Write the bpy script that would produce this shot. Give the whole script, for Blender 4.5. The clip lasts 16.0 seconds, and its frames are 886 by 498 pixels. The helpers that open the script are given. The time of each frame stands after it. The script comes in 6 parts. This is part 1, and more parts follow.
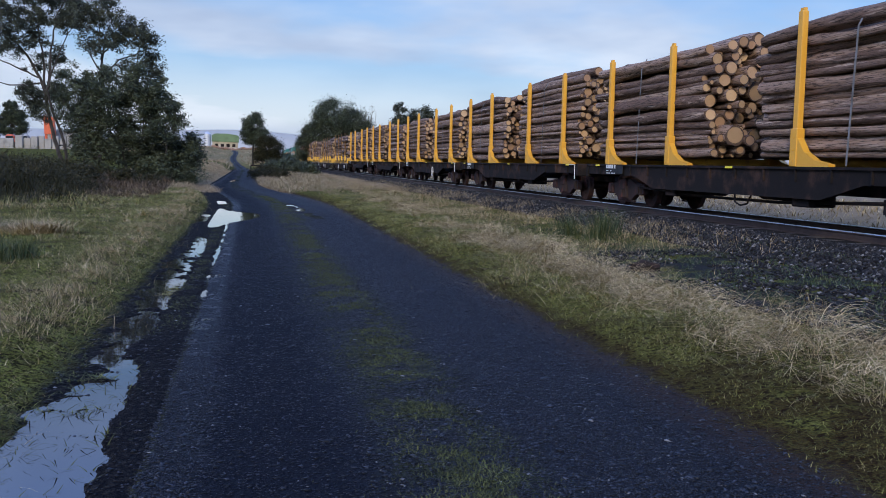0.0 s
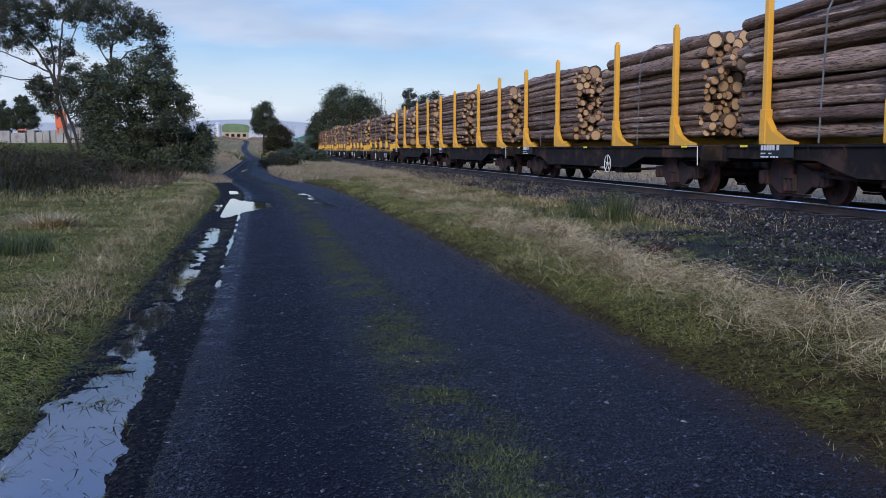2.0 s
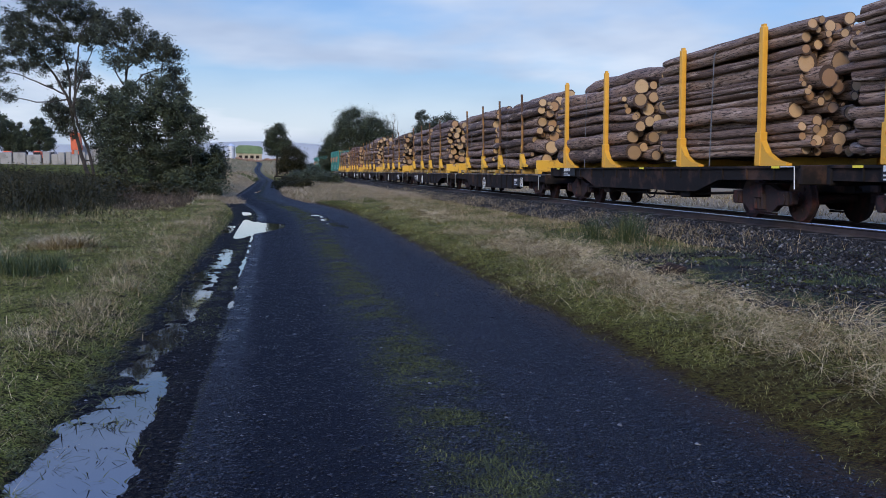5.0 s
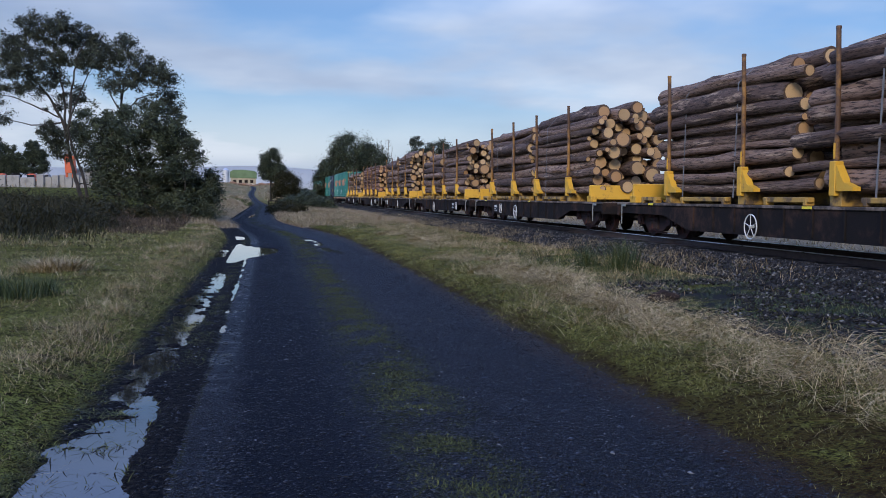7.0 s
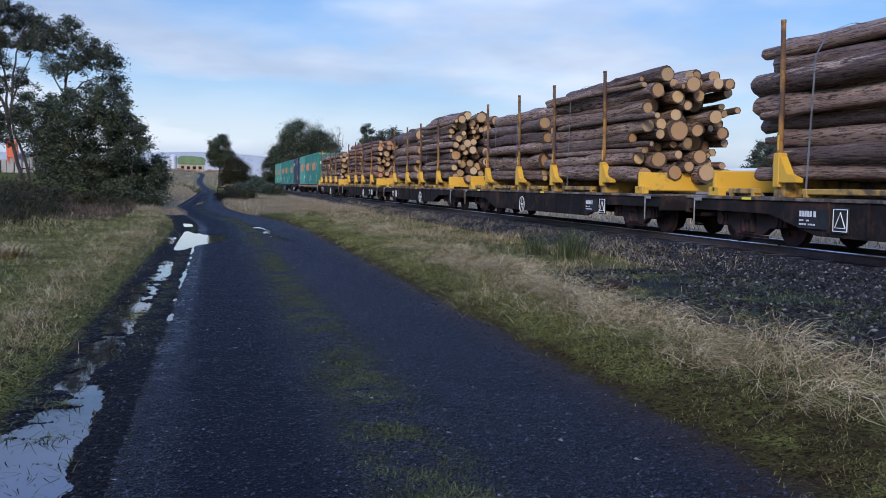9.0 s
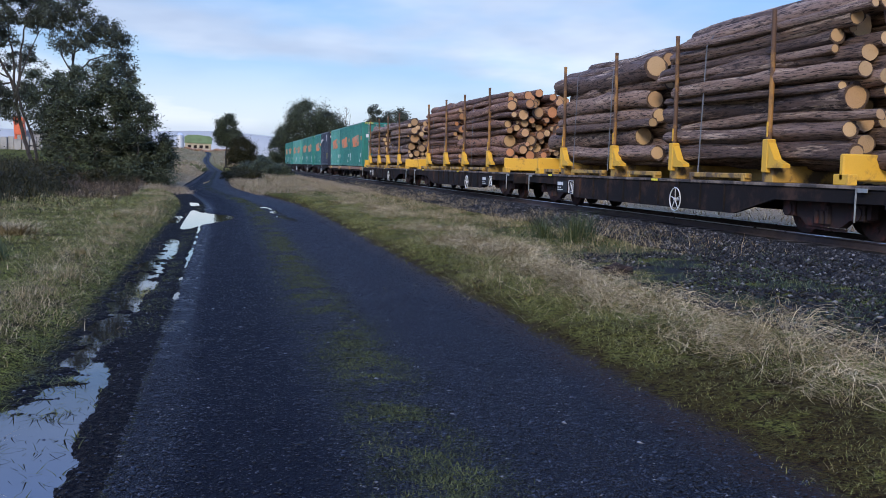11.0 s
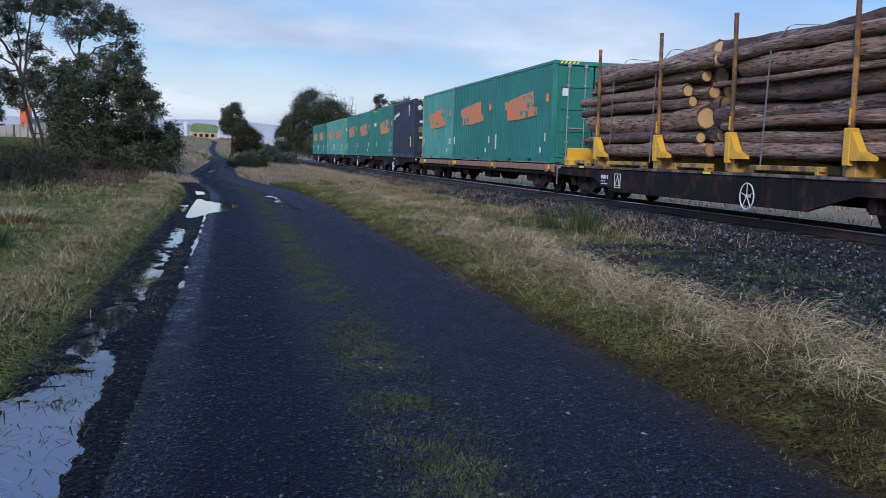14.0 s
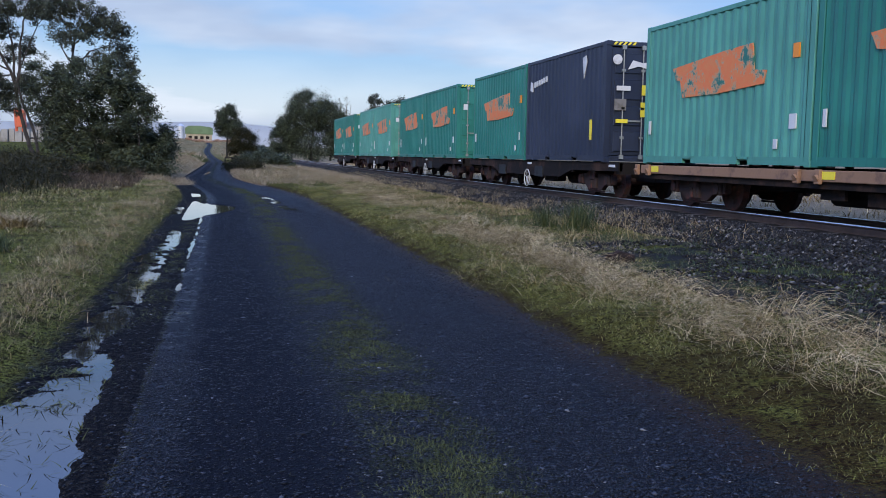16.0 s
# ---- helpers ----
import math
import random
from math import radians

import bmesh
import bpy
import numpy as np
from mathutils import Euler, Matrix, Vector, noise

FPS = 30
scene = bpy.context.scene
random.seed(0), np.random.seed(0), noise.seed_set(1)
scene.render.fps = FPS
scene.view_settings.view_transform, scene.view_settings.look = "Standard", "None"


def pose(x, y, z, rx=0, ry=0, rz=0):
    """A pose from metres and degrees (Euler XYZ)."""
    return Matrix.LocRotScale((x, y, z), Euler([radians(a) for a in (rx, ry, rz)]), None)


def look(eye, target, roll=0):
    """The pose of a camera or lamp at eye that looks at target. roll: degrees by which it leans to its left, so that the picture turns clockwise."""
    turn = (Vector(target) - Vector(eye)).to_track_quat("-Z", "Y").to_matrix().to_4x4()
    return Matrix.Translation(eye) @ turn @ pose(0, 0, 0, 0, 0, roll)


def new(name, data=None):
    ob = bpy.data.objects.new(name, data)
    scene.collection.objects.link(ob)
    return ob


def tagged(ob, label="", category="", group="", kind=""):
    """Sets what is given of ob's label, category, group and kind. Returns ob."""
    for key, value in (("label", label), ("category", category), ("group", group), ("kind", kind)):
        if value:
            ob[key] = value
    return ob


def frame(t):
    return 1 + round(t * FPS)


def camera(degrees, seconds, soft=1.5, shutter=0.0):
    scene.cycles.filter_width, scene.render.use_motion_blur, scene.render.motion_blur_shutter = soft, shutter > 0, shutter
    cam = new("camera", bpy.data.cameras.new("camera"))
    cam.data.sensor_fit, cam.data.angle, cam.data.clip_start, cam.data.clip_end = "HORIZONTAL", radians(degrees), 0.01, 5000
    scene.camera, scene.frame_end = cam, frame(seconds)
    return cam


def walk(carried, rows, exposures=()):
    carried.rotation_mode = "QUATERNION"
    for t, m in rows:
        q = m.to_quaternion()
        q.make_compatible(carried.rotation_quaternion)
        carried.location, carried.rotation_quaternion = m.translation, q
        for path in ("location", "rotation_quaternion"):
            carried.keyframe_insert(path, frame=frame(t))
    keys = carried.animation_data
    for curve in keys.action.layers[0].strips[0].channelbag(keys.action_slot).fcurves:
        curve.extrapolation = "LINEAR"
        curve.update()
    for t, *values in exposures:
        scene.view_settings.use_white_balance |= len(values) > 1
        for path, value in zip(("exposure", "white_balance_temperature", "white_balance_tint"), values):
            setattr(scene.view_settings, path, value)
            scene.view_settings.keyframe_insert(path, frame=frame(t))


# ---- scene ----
EYE = (0.0, 0.0, 1.5)
PATH = [
    (0, -11.50, -5.11, -1.20),
    (0.5, -11.74, -5.31, -0.91),
    (1, -12.12, -5.67, -0.75),
    (1.5, -11.90, -5.80, -0.34),
    (2, -10.86, -5.99, 0.04),
    (2.5, -10.38, -6.06, 0.10),
    (3, -10.28, -5.63, 0.36),
    (3.5, -10.68, -5.31, 0.44),
    (4, -10.68, -5.20, 0.22),
    (6.5, -9.47, -3.50, 0.15),
    (7, -10.49, -3.15, -0.39),
    (7.5, -11.65, -3.13, -0.71),
    (8, -12.03, -3.32, -0.73),
    (8.5, -12.71, -3.64, -0.76),
    (9, -13.44, -3.82, -0.83),
    (11.5, -12.94, -5.25, -1.59),
    (12, -12.89, -5.53, -1.63),
    (12.5, -12.78, -5.65, -1.56),
    (13, -12.70, -5.72, -1.46),
    (13.5, -12.76, -5.69, -1.49),
    (14, -12.70, -5.53, -1.77),
    (14.5, -12.70, -5.49, -1.84),
    (15, -12.72, -5.56, -1.61),
    (15.5, -12.70, -5.50, -1.11),
    (16, -12.97, -5.58, -1.02),
]
cam = camera(50.0, 16.0, soft=0.9)
walk(cam, [(t, pose(*EYE, 90 + p, r, y)) for t, y, p, r in PATH], exposures=[(t, e, 5950, 10) for t, e in ((0, 0.02), (4, 0.08), (6.3, -0.14), (7.1, -0.12), (7.5, -0.03), (9, 0.1), (11.5, 0.2), (12.1, 0.2), (12.6, 0.06), (16, 0.04))])

# ---- light ----
SUN_EL, SUN_AZ = radians(24), radians(205)      # azimuth clockwise from +y
world = bpy.data.worlds.new("sky")
scene.world = world
world.use_nodes = True
wn = world.node_tree
wn.nodes.clear()


def node(tree, kind, ins=None, **props):
    """A node with its properties and inputs set; an input that is a socket is linked."""
    n = tree.nodes.new(kind)
    for k, v in props.items():
        setattr(n, k, v)
    for k, v in (ins or {}).items():
        if isinstance(v, bpy.types.NodeSocket):
            tree.links.new(v, n.inputs[k])
        else:
            n.inputs[k].default_value = v
    return n


def ramp(tree, fac, stops):
    n = node(tree, "ShaderNodeValToRGB", {"Fac": fac})
    e = n.color_ramp.elements
    while len(e) < len(stops):
        e.new(0.5)
    for el, (p, c) in zip(e, stops):
        el.position = p
        el.color = (*c, 1) if len(c) == 3 else c
    return n.outputs["Color"]


def mixc(tree, fac, a, b, blend="MIX"):
    n = tree.nodes.new("ShaderNodeMix")
    n.data_type, n.blend_type = "RGBA", blend
    for sock, v in ((n.inputs[0], fac), (n.inputs[6], a), (n.inputs[7], b)):
        if isinstance(v, bpy.types.NodeSocket):
            tree.links.new(v, sock)
        else:
            sock.default_value = (*v, 1) if isinstance(v, tuple) and len(v) == 3 else v
    return n.outputs[2]


def math_(tree, op, a, b=0.0, c=0.0, clamp=False):
    return node(tree, "ShaderNodeMath", {0: a, 1: b, 2: c}, operation=op, use_clamp=clamp).outputs[0]


def noise_(tree, vec, scale, detail=4.0, rough=0.55, out="Fac"):
    return node(tree, "ShaderNodeTexNoise", {"Vector": vec, "Scale": scale, "Detail": detail, "Roughness": rough}).outputs[out]


def step_(tree, v, a, b):
    return node(tree, "ShaderNodeMapRange", {"Value": v, "From Min": a, "From Max": b}, interpolation_type="SMOOTHSTEP").outputs[0]


def build_sky():
    sky = node(wn, "ShaderNodeTexSky", sky_type="NISHITA", sun_disc=False, sun_elevation=SUN_EL, sun_rotation=SUN_AZ, altitude=100.0, air_density=1.0, dust_density=1.2, ozone_density=1.6)
    co = node(wn, "ShaderNodeTexCoord").outputs["Generated"]
    sep = node(wn, "ShaderNodeSeparateXYZ", {0: co})
    # a flat cloud layer: the direction divided by its height
    h = math_(wn, "ADD", math_(wn, "MAXIMUM", sep.outputs["Z"], 0.0), 0.16)
    px = math_(wn, "DIVIDE", sep.outputs["X"], h)
    py = math_(wn, "DIVIDE", sep.outputs["Y"], h)
    vec = node(wn, "ShaderNodeCombineXYZ", {0: px, 1: py, 2: 3.7}).outputs[0]
    big = noise_(wn, vec, CLOUD_SCALE, 5.0, 0.5)
    soft = noise_(wn, vec, 0.45, 3.0, 0.5)
    cover = step_(wn, math_(wn, "ADD", math_(wn, "MULTIPLY", big, 0.75), math_(wn, "SUBTRACT", math_(wn, "MULTIPLY", soft, 0.35), math_(wn, "MULTIPLY", sep.outputs["X"], 0.09))), 0.475, 0.62)
    cover = math_(wn, "MAXIMUM", cover, math_(wn, "MULTIPLY", step_(wn, sep.outputs["Z"], 0.18, 0.27), 0.62))
    low = step_(wn, sep.outputs["Z"], 0.14, 0.02)
    cover = math_(wn, "MAXIMUM", cover, math_(wn, "MULTIPLY", low, 0.85))
    tone = noise_(wn, vec, 1.1, 4.0, 0.5)
    cloud = ramp(wn, tone, [(0.3, (3.9, 4.5, 5.9)), (0.47, (5.6, 6.2, 7.4)), (0.64, (8.0, 8.3, 8.9))])
    bank = math_(wn, "MULTIPLY", step_(wn, sep.outputs["Z"], 0.02, 0.045), step_(wn, sep.outputs["Z"], 0.1, 0.06))
    cloud = mixc(wn, math_(wn, "MULTIPLY", bank, step_(wn, noise_(wn, co, 5.0, 3.0), 0.3, 0.6)), cloud, (8.6, 8.8, 9.2))
    clear = mixc(wn, 1.0, sky.outputs[0], (0.86, 0.97, 1.2), "MULTIPLY")
    high = node(wn, "ShaderNodeMapRange", {"Value": sep.outputs["Z"], "From Min": 0.17, "From Max": 0.31, "To Min": 1.0, "To Max": 2.0}).outputs[0]
    cloud = node(wn, "ShaderNodeVectorMath", {0: cloud, "Scale": high}, operation="SCALE").outputs[0]
    cloud = mixc(wn, step_(wn, sep.outputs["Z"], 0.16, 0.4), cloud, mixc(wn, 1.0, cloud, (0.55, 0.8, 1.5), "MULTIPLY"))
    col = mixc(wn, math_(wn, "MULTIPLY", cover, 0.85), clear, cloud)
    bg = node(wn, "ShaderNodeBackground", {"Color": col, "Strength": SKY})
    node(wn, "ShaderNodeOutputWorld", {"Surface": bg.outputs[0]})


SKY, CLOUD_SCALE = 0.10, 0.65
build_sky()
sun = new("sun", bpy.data.lights.new("sun", "SUN"))
sun.data.energy, sun.data.angle, sun.data.color = 2.5, radians(12), (1.0, 0.83, 0.6)
sun.matrix_world = look((0, 0, 60), Vector((0, 0, 60)) - Vector((math.sin(SUN_AZ) * math.cos(SUN_EL), math.cos(SUN_AZ) * math.cos(SUN_EL), math.sin(SUN_EL))))

# ---- materials ----


def material(name, rough=0.8, metal=0.0, spec=0.5):
    m = bpy.data.materials.new(name)
    m.use_nodes = True
    t = m.node_tree
    b = t.nodes["Principled BSDF"]
    b.inputs["Roughness"].default_value, b.inputs["Metallic"].default_value = rough, metal
    b.inputs["Specular IOR Level"].default_value = spec
    return m, t, b


def bump(t, b, height, strength=0.4, dist=0.02):
    n = node(t, "ShaderNodeBump", {"Height": height, "Strength": strength, "Distance": dist})
    t.links.new(n.outputs[0], b.inputs["Normal"])


def coords(t, which="Object"):
    return node(t, "ShaderNodeTexCoord").outputs[which]


def worn(name, base, dark, rough=0.6, metal=0.0, scale=3.0, amount=(0.45, 0.7), bumpy=0.15, fine=40.0, vary=0.0, spec=0.5):
    """Paint, metal or concrete with blotches of wear and a fine grain."""
    m, t, b = material(name, rough, metal, spec)
    c = coords(t)
    n1 = noise_(t, c, scale, 6.0, 0.65)
    n2 = noise_(t, c, fine, 3.0, 0.6)
    col = mixc(t, step_(t, n1, *amount), base, dark)
    col = mixc(t, math_(t, "MULTIPLY", n2, 0.35), col, tuple(x * 0.55 for x in base))
    if vary:
        r = node(t, "ShaderNodeObjectInfo").outputs["Random"]
        col = mixc(t, math_(t, "MULTIPLY", r, vary), col, tuple(x * 0.35 for x in base))
    t.links.new(col, b.inputs["Base Color"])
    t.links.new(math_(t, "ADD", math_(t, "MULTIPLY", n1, 0.3), rough - 0.15), b.inputs["Roughness"])
    if bumpy:
        bump(t, b, n2, bumpy, 0.01)
    return m


def streaked(name, base, dark, rust, rough=0.5):
    """Container paint: chalky patches, vertical dirt streaks, rust specks; each container a little different."""
    m, t, b = material(name, rough)
    c = coords(t)
    r = node(t, "ShaderNodeObjectInfo").outputs["Random"]
    off = node(t, "ShaderNodeVectorMath", {0: c, 1: node(t, "ShaderNodeCombineXYZ", {0: math_(t, "MULTIPLY", r, 31.0), 1: math_(t, "MULTIPLY", r, 17.0)}).outputs[0]}, operation="ADD").outputs[0]
    st = node(t, "ShaderNodeMapping", {"Vector": off, "Scale": (4.0, 4.0, 0.35)}).outputs[0]
    n1, n2, n3 = noise_(t, off, 0.7, 5.0), noise_(t, st, 2.0, 5.0, 0.7), noise_(t, off, 7.0, 8.0, 0.75)
    col = mixc(t, step_(t, n1, 0.35, 0.75), base, tuple(min(1, x * 1.3 + 0.008) for x in base))
    col = mixc(t, math_(t, "MULTIPLY", step_(t, n2, 0.5, 0.78), 0.6), col, dark)
    col = mixc(t, step_(t, n3, 0.66, 0.76), col, rust)
    t.links.new(col, b.inputs["Base Color"])
    return m


def bark(name, a, c2, c3):
    m, t, b = material(name, 0.88, spec=0.3)
    o = node(t, "ShaderNodeObjectInfo")
    r = o.outputs["Random"]
    c = node(t, "ShaderNodeVectorMath", {0: coords(t), 1: node(t, "ShaderNodeCombineXYZ", {0: math_(t, "MULTIPLY", r, 50.0), 1: math_(t, "MULTIPLY", r, 23.0)}).outputs[0]}, operation="ADD").outputs[0]
    mp = node(t, "ShaderNodeMapping", {"Vector": c, "Scale": (0.9, 3.0, 0.9)}).outputs[0]
    n1, n2 = noise_(t, mp, 1.6, 6.0, 0.7), noise_(t, mp, 6.0, 4.0, 0.7)
    col = mixc(t, step_(t, r, 0.1, 0.9), a, c2)
    n0 = noise_(t, c, 0.8, 3.0, 0.6)
    col = mixc(t, math_(t, "MULTIPLY", step_(t, n1, 0.5, 0.64), step_(t, n0, 0.4, 0.6)), col, c3)
    col = mixc(t, step_(t, n2, 0.54, 0.36), col, tuple(x * 0.25 for x in a))
    t.links.new(col, b.inputs["Base Color"])
    bump(t, b, n2, 0.7, 0.05)
    return m


def cut_wood(name, a, c2):
    m, t, b = material(name, 0.75, spec=0.25)
    r = node(t, "ShaderNodeObjectInfo").outputs["Random"]
    c = coords(t)
    sep = node(t, "ShaderNodeSeparateXYZ", {0: c})
    rad = math_(t, "SQRT", math_(t, "ADD", math_(t, "MULTIPLY", sep.outputs[0], sep.outputs[0]), math_(t, "MULTIPLY", sep.outputs[2], sep.outputs[2])))
    rings = math_(t, "SINE", math_(t, "ADD", math_(t, "MULTIPLY", rad, 34.0), math_(t, "MULTIPLY", noise_(t, c, 3.0), 16.0)))
    col = mixc(t, step_(t, math_(t, "FRACT", math_(t, "MULTIPLY", r, 7.0)), 0.15, 1.0), a, c2)
    col = mixc(t, math_(t, "MULTIPLY", step_(t, rings, 0.0, 1.0), 0.14), col, tuple(x * 0.6 for x in a))
    col = mixc(t, math_(t, "MULTIPLY", step_(t, math_(t, "FRACT", math_(t, "MULTIPLY", r, 13.0)), 0.45, 1.0), 0.7), col, tuple(x * 0.5 for x in a))
    col = mixc(t, step_(t, noise_(t, c, 2.0, 5.0, 0.7), 0.55, 0.8), col, tuple(x * 0.45 for x in a))
    col = mixc(t, step_(t, math_(t, "ADD", rad, math_(t, "MULTIPLY", noise_(t, c, 5.0), 0.2)), 0.9, 1.0), col, (0.07, 0.045, 0.032))
    t.links.new(col, b.inputs["Base Color"])
    bump(t, b, noise_(t, c, 9.0, 4.0), 0.4, 0.05)
    return m


def islands(name, stops, rough=0.8, spec=0.25, patch=0.0, lump=1.0):
    """Leaves, blades and stones: a colour for each piece; patch makes whole tufts paler or browner, lump is their number in a metre."""
    m, t, b = material(name, rough, spec=spec)
    r = node(t, "ShaderNodeNewGeometry").outputs["Random Per Island"]
    if patch:
        n = math_(t, "SUBTRACT", noise_(t, coords(t), lump, 3.0, 0.6), 0.5)
        r = math_(t, "ADD", math_(t, "MULTIPLY", r, 0.75), math_(t, "ADD", 0.12, math_(t, "MULTIPLY", n, patch)), clamp=True)
    t.links.new(ramp(t, r, stops), b.inputs["Base Color"])
    return m


M = {}
M["steel"] = worn("black_wagon_steel", (0.016, 0.014, 0.0135), (0.072, 0.042, 0.03), 0.88, 0.0, 1.5, (0.47, 0.72), 0.25, spec=0.08)
M["deck"] = worn("dusty_deck_steel", (0.06, 0.05, 0.042), (0.26, 0.2, 0.15), 0.85, 0.0, 2.2, (0.42, 0.62), 0.2, spec=0.2)
M["wheel"] = worn("rusty_wheel_steel", (0.034, 0.024, 0.022), (0.095, 0.036, 0.03), 0.85, 0.0, 4.0, spec=0.15)
M["yellow"] = worn("fresh_yellow_paint", (0.72, 0.36, 0.03), (0.45, 0.2, 0.03), 0.5, 0.0, 2.5, (0.6, 0.85), 0.05)
M["oldyellow"] = worn("worn_yellow_paint", (0.68, 0.38, 0.03), (0.2, 0.1, 0.04), 0.6, 0.0, 2.5, (0.56, 0.74), 0.15)
M["grimy"] = worn("grimy_yellow_paint", (0.44, 0.26, 0.05), (0.07, 0.048, 0.034), 0.7, 0.0, 2.6, (0.44, 0.6), 0.2)
M["rustpost"] = worn("rusty_stanchion_paint", (0.3, 0.15, 0.035), (0.07, 0.038, 0.025), 0.75, 0.0, 2.2, (0.38, 0.55), 0.2)
M["brown"] = worn("faded_brown_beam_paint", (0.27, 0.15, 0.08), (0.12, 0.07, 0.05), 0.7, 0.0, 2.5, (0.5, 0.7), 0.1)
M["white"] = worn("white_paint", (0.62, 0.62, 0.6), (0.3, 0.28, 0.25), 0.6, 0.0, 4.0, (0.55, 0.8), 0.0)
M["reflect"] = worn("yellow_reflector", (0.85, 0.7, 0.05), (0.6, 0.5, 0.05), 0.35, 0.0, 5.0, (0.6, 0.9), 0.0)
M["sticker"] = worn("orange_sticker", (0.8, 0.26, 0.02), (0.6, 0.2, 0.03), 0.5, 0.0, 5.0, (0.6, 0.9), 0.0)
M["plate"] = worn("dark_wagon_plate", (0.025, 0.028, 0.03), (0.015, 0.015, 0.015), 0.8, spec=0.2)
M["strap"] = worn("grey_webbing", (0.2, 0.19, 0.175), (0.1, 0.09, 0.08), 0.85)
M["galv"] = worn("galvanised_rod", (0.28, 0.3, 0.29), (0.16, 0.15, 0.13), 0.5, 0.2, 6.0)
M["green"] = streaked("teal_container_paint", (0.014, 0.138, 0.105), (0.012, 0.075, 0.06), (0.15, 0.1, 0.07))
M["palegreen"] = streaked("chalky_green_container_paint", (0.065, 0.235, 0.18), (0.03, 0.12, 0.095), (0.2, 0.19, 0.16))
M["navy"] = streaked("navy_container_paint", (0.01, 0.016, 0.036), (0.007, 0.009, 0.016), (0.04, 0.04, 0.05))


def flaking_orange():
    """Orange paint that has come off in flakes, down to the teal and primer below."""
    m, t, b = material("flaking_orange_paint", 0.6)
    o = node(t, "ShaderNodeVectorMath", {0: coords(t), 1: node(t, "ShaderNodeCombineXYZ", {1: math_(t, "MULTIPLY", node(t, "ShaderNodeObjectInfo").outputs["Random"], 40.0)}).outputs[0]}, operation="ADD").outputs[0]
    big, fine = noise_(t, o, 1.8, 3.0, 0.6), noise_(t, o, 9.0, 6.0, 0.75)
    col = mixc(t, noise_(t, o, 5.0, 4.0), (0.74, 0.12, 0.025), (0.6, 0.24, 0.07))
    off = math_(t, "ADD", math_(t, "MULTIPLY", big, 0.6), math_(t, "MULTIPLY", fine, 0.55))
    col = mixc(t, step_(t, off, 0.57, 0.62), col, (0.42, 0.3, 0.16))
    col = mixc(t, step_(t, off, 0.62, 0.66), col, (0.016, 0.14, 0.107))
    t.links.new(col, b.inputs["Base Color"])
    return m


M["orange"] = flaking_orange()
M["barkA"] = bark("pine_bark", (0.15, 0.09, 0.06), (0.33, 0.215, 0.145), (0.56, 0.41, 0.3))
M["barkB"] = bark("wet_eucalypt_bark", (0.11, 0.07, 0.052), (0.27, 0.17, 0.115), (0.5, 0.35, 0.23))
M["barkC"] = bark("reddish_eucalypt_bark", (0.12, 0.065, 0.046), (0.32, 0.165, 0.1), (0.52, 0.32, 0.19))
M["cutA"] = cut_wood("pale_cut_pine", (0.5, 0.33, 0.175), (0.3, 0.175, 0.095))
M["cutB"] = cut_wood("pale_cut_eucalypt", (0.5, 0.34, 0.175), (0.36, 0.21, 0.1))
M["cutC"] = cut_wood("orange_cut_eucalypt", (0.46, 0.3, 0.15), (0.44, 0.19, 0.085))
M["rail"] = worn("worn_rail_steel", (0.62, 0.62, 0.63), (0.4, 0.38, 0.36), 0.3, 0.9, 2.0)
M["railside"] = worn("rusty_rail_side", (0.05, 0.032, 0.025), (0.03, 0.02, 0.016), 0.8)
M["sleeper"] = worn("grey_timber_sleeper", (0.06, 0.054, 0.048), (0.03, 0.027, 0.024), 0.85)
M["stone"] = islands("ballast_stone", [(0.0, (0.008, 0.008, 0.0085)), (0.5, (0.02, 0.0195, 0.02)), (0.9, (0.05, 0.048, 0.046)), (1.0, (0.19, 0.18, 0.17))], 0.85, 0.1)
M["chip"] = islands("wet_road_chips", [(0.0, (0.003, 0.0034, 0.0048)), (0.5, (0.0055, 0.0064, 0.0098)), (0.85, (0.013, 0.0152, 0.0235)), (0.985, (0.036, 0.041, 0.058)), (1.0, (0.19, 0.19, 0.19))], 0.42, 0.22)
M["straw"] = islands("dry_grass", [(0.0, (0.06, 0.043, 0.019)), (0.35, (0.2, 0.14, 0.06)), (0.7, (0.43, 0.32, 0.15)), (1.0, (0.8, 0.64, 0.37))], 0.7, 0.25, 0.45, 1.7)
M["blade"] = islands("short_green_grass", [(0.0, (0.03, 0.024, 0.01)), (0.25, (0.075, 0.065, 0.02)), (0.6, (0.17, 0.17, 0.036)), (0.9, (0.31, 0.265, 0.08)), (1.0, (0.3, 0.24, 0.13))], 0.7, 0.25, 1.2, 1.1)
M["reed"] = islands("brown_green_scrub", [(0.0, (0.009, 0.010, 0.004)), (0.5, (0.023, 0.023, 0.008)), (0.9, (0.045, 0.04, 0.015)), (1.0, (0.11, 0.08, 0.035))], 0.8, 0.25, 1.2, 0.6)
M["dead"] = islands("dead_brown_stems", [(0.0, (0.022, 0.015, 0.009)), (0.5, (0.065, 0.046, 0.027)), (0.85, (0.14, 0.1, 0.058)), (1.0, (0.28, 0.21, 0.13))], 0.8, 0.25, 1.2, 1.0)
M["tan"] = islands("tan_far_grass", [(0.0, (0.12, 0.085, 0.045)), (0.5, (0.3, 0.22, 0.12)), (1.0, (0.55, 0.43, 0.26))], 0.8, 0.25, 1.0, 0.5)
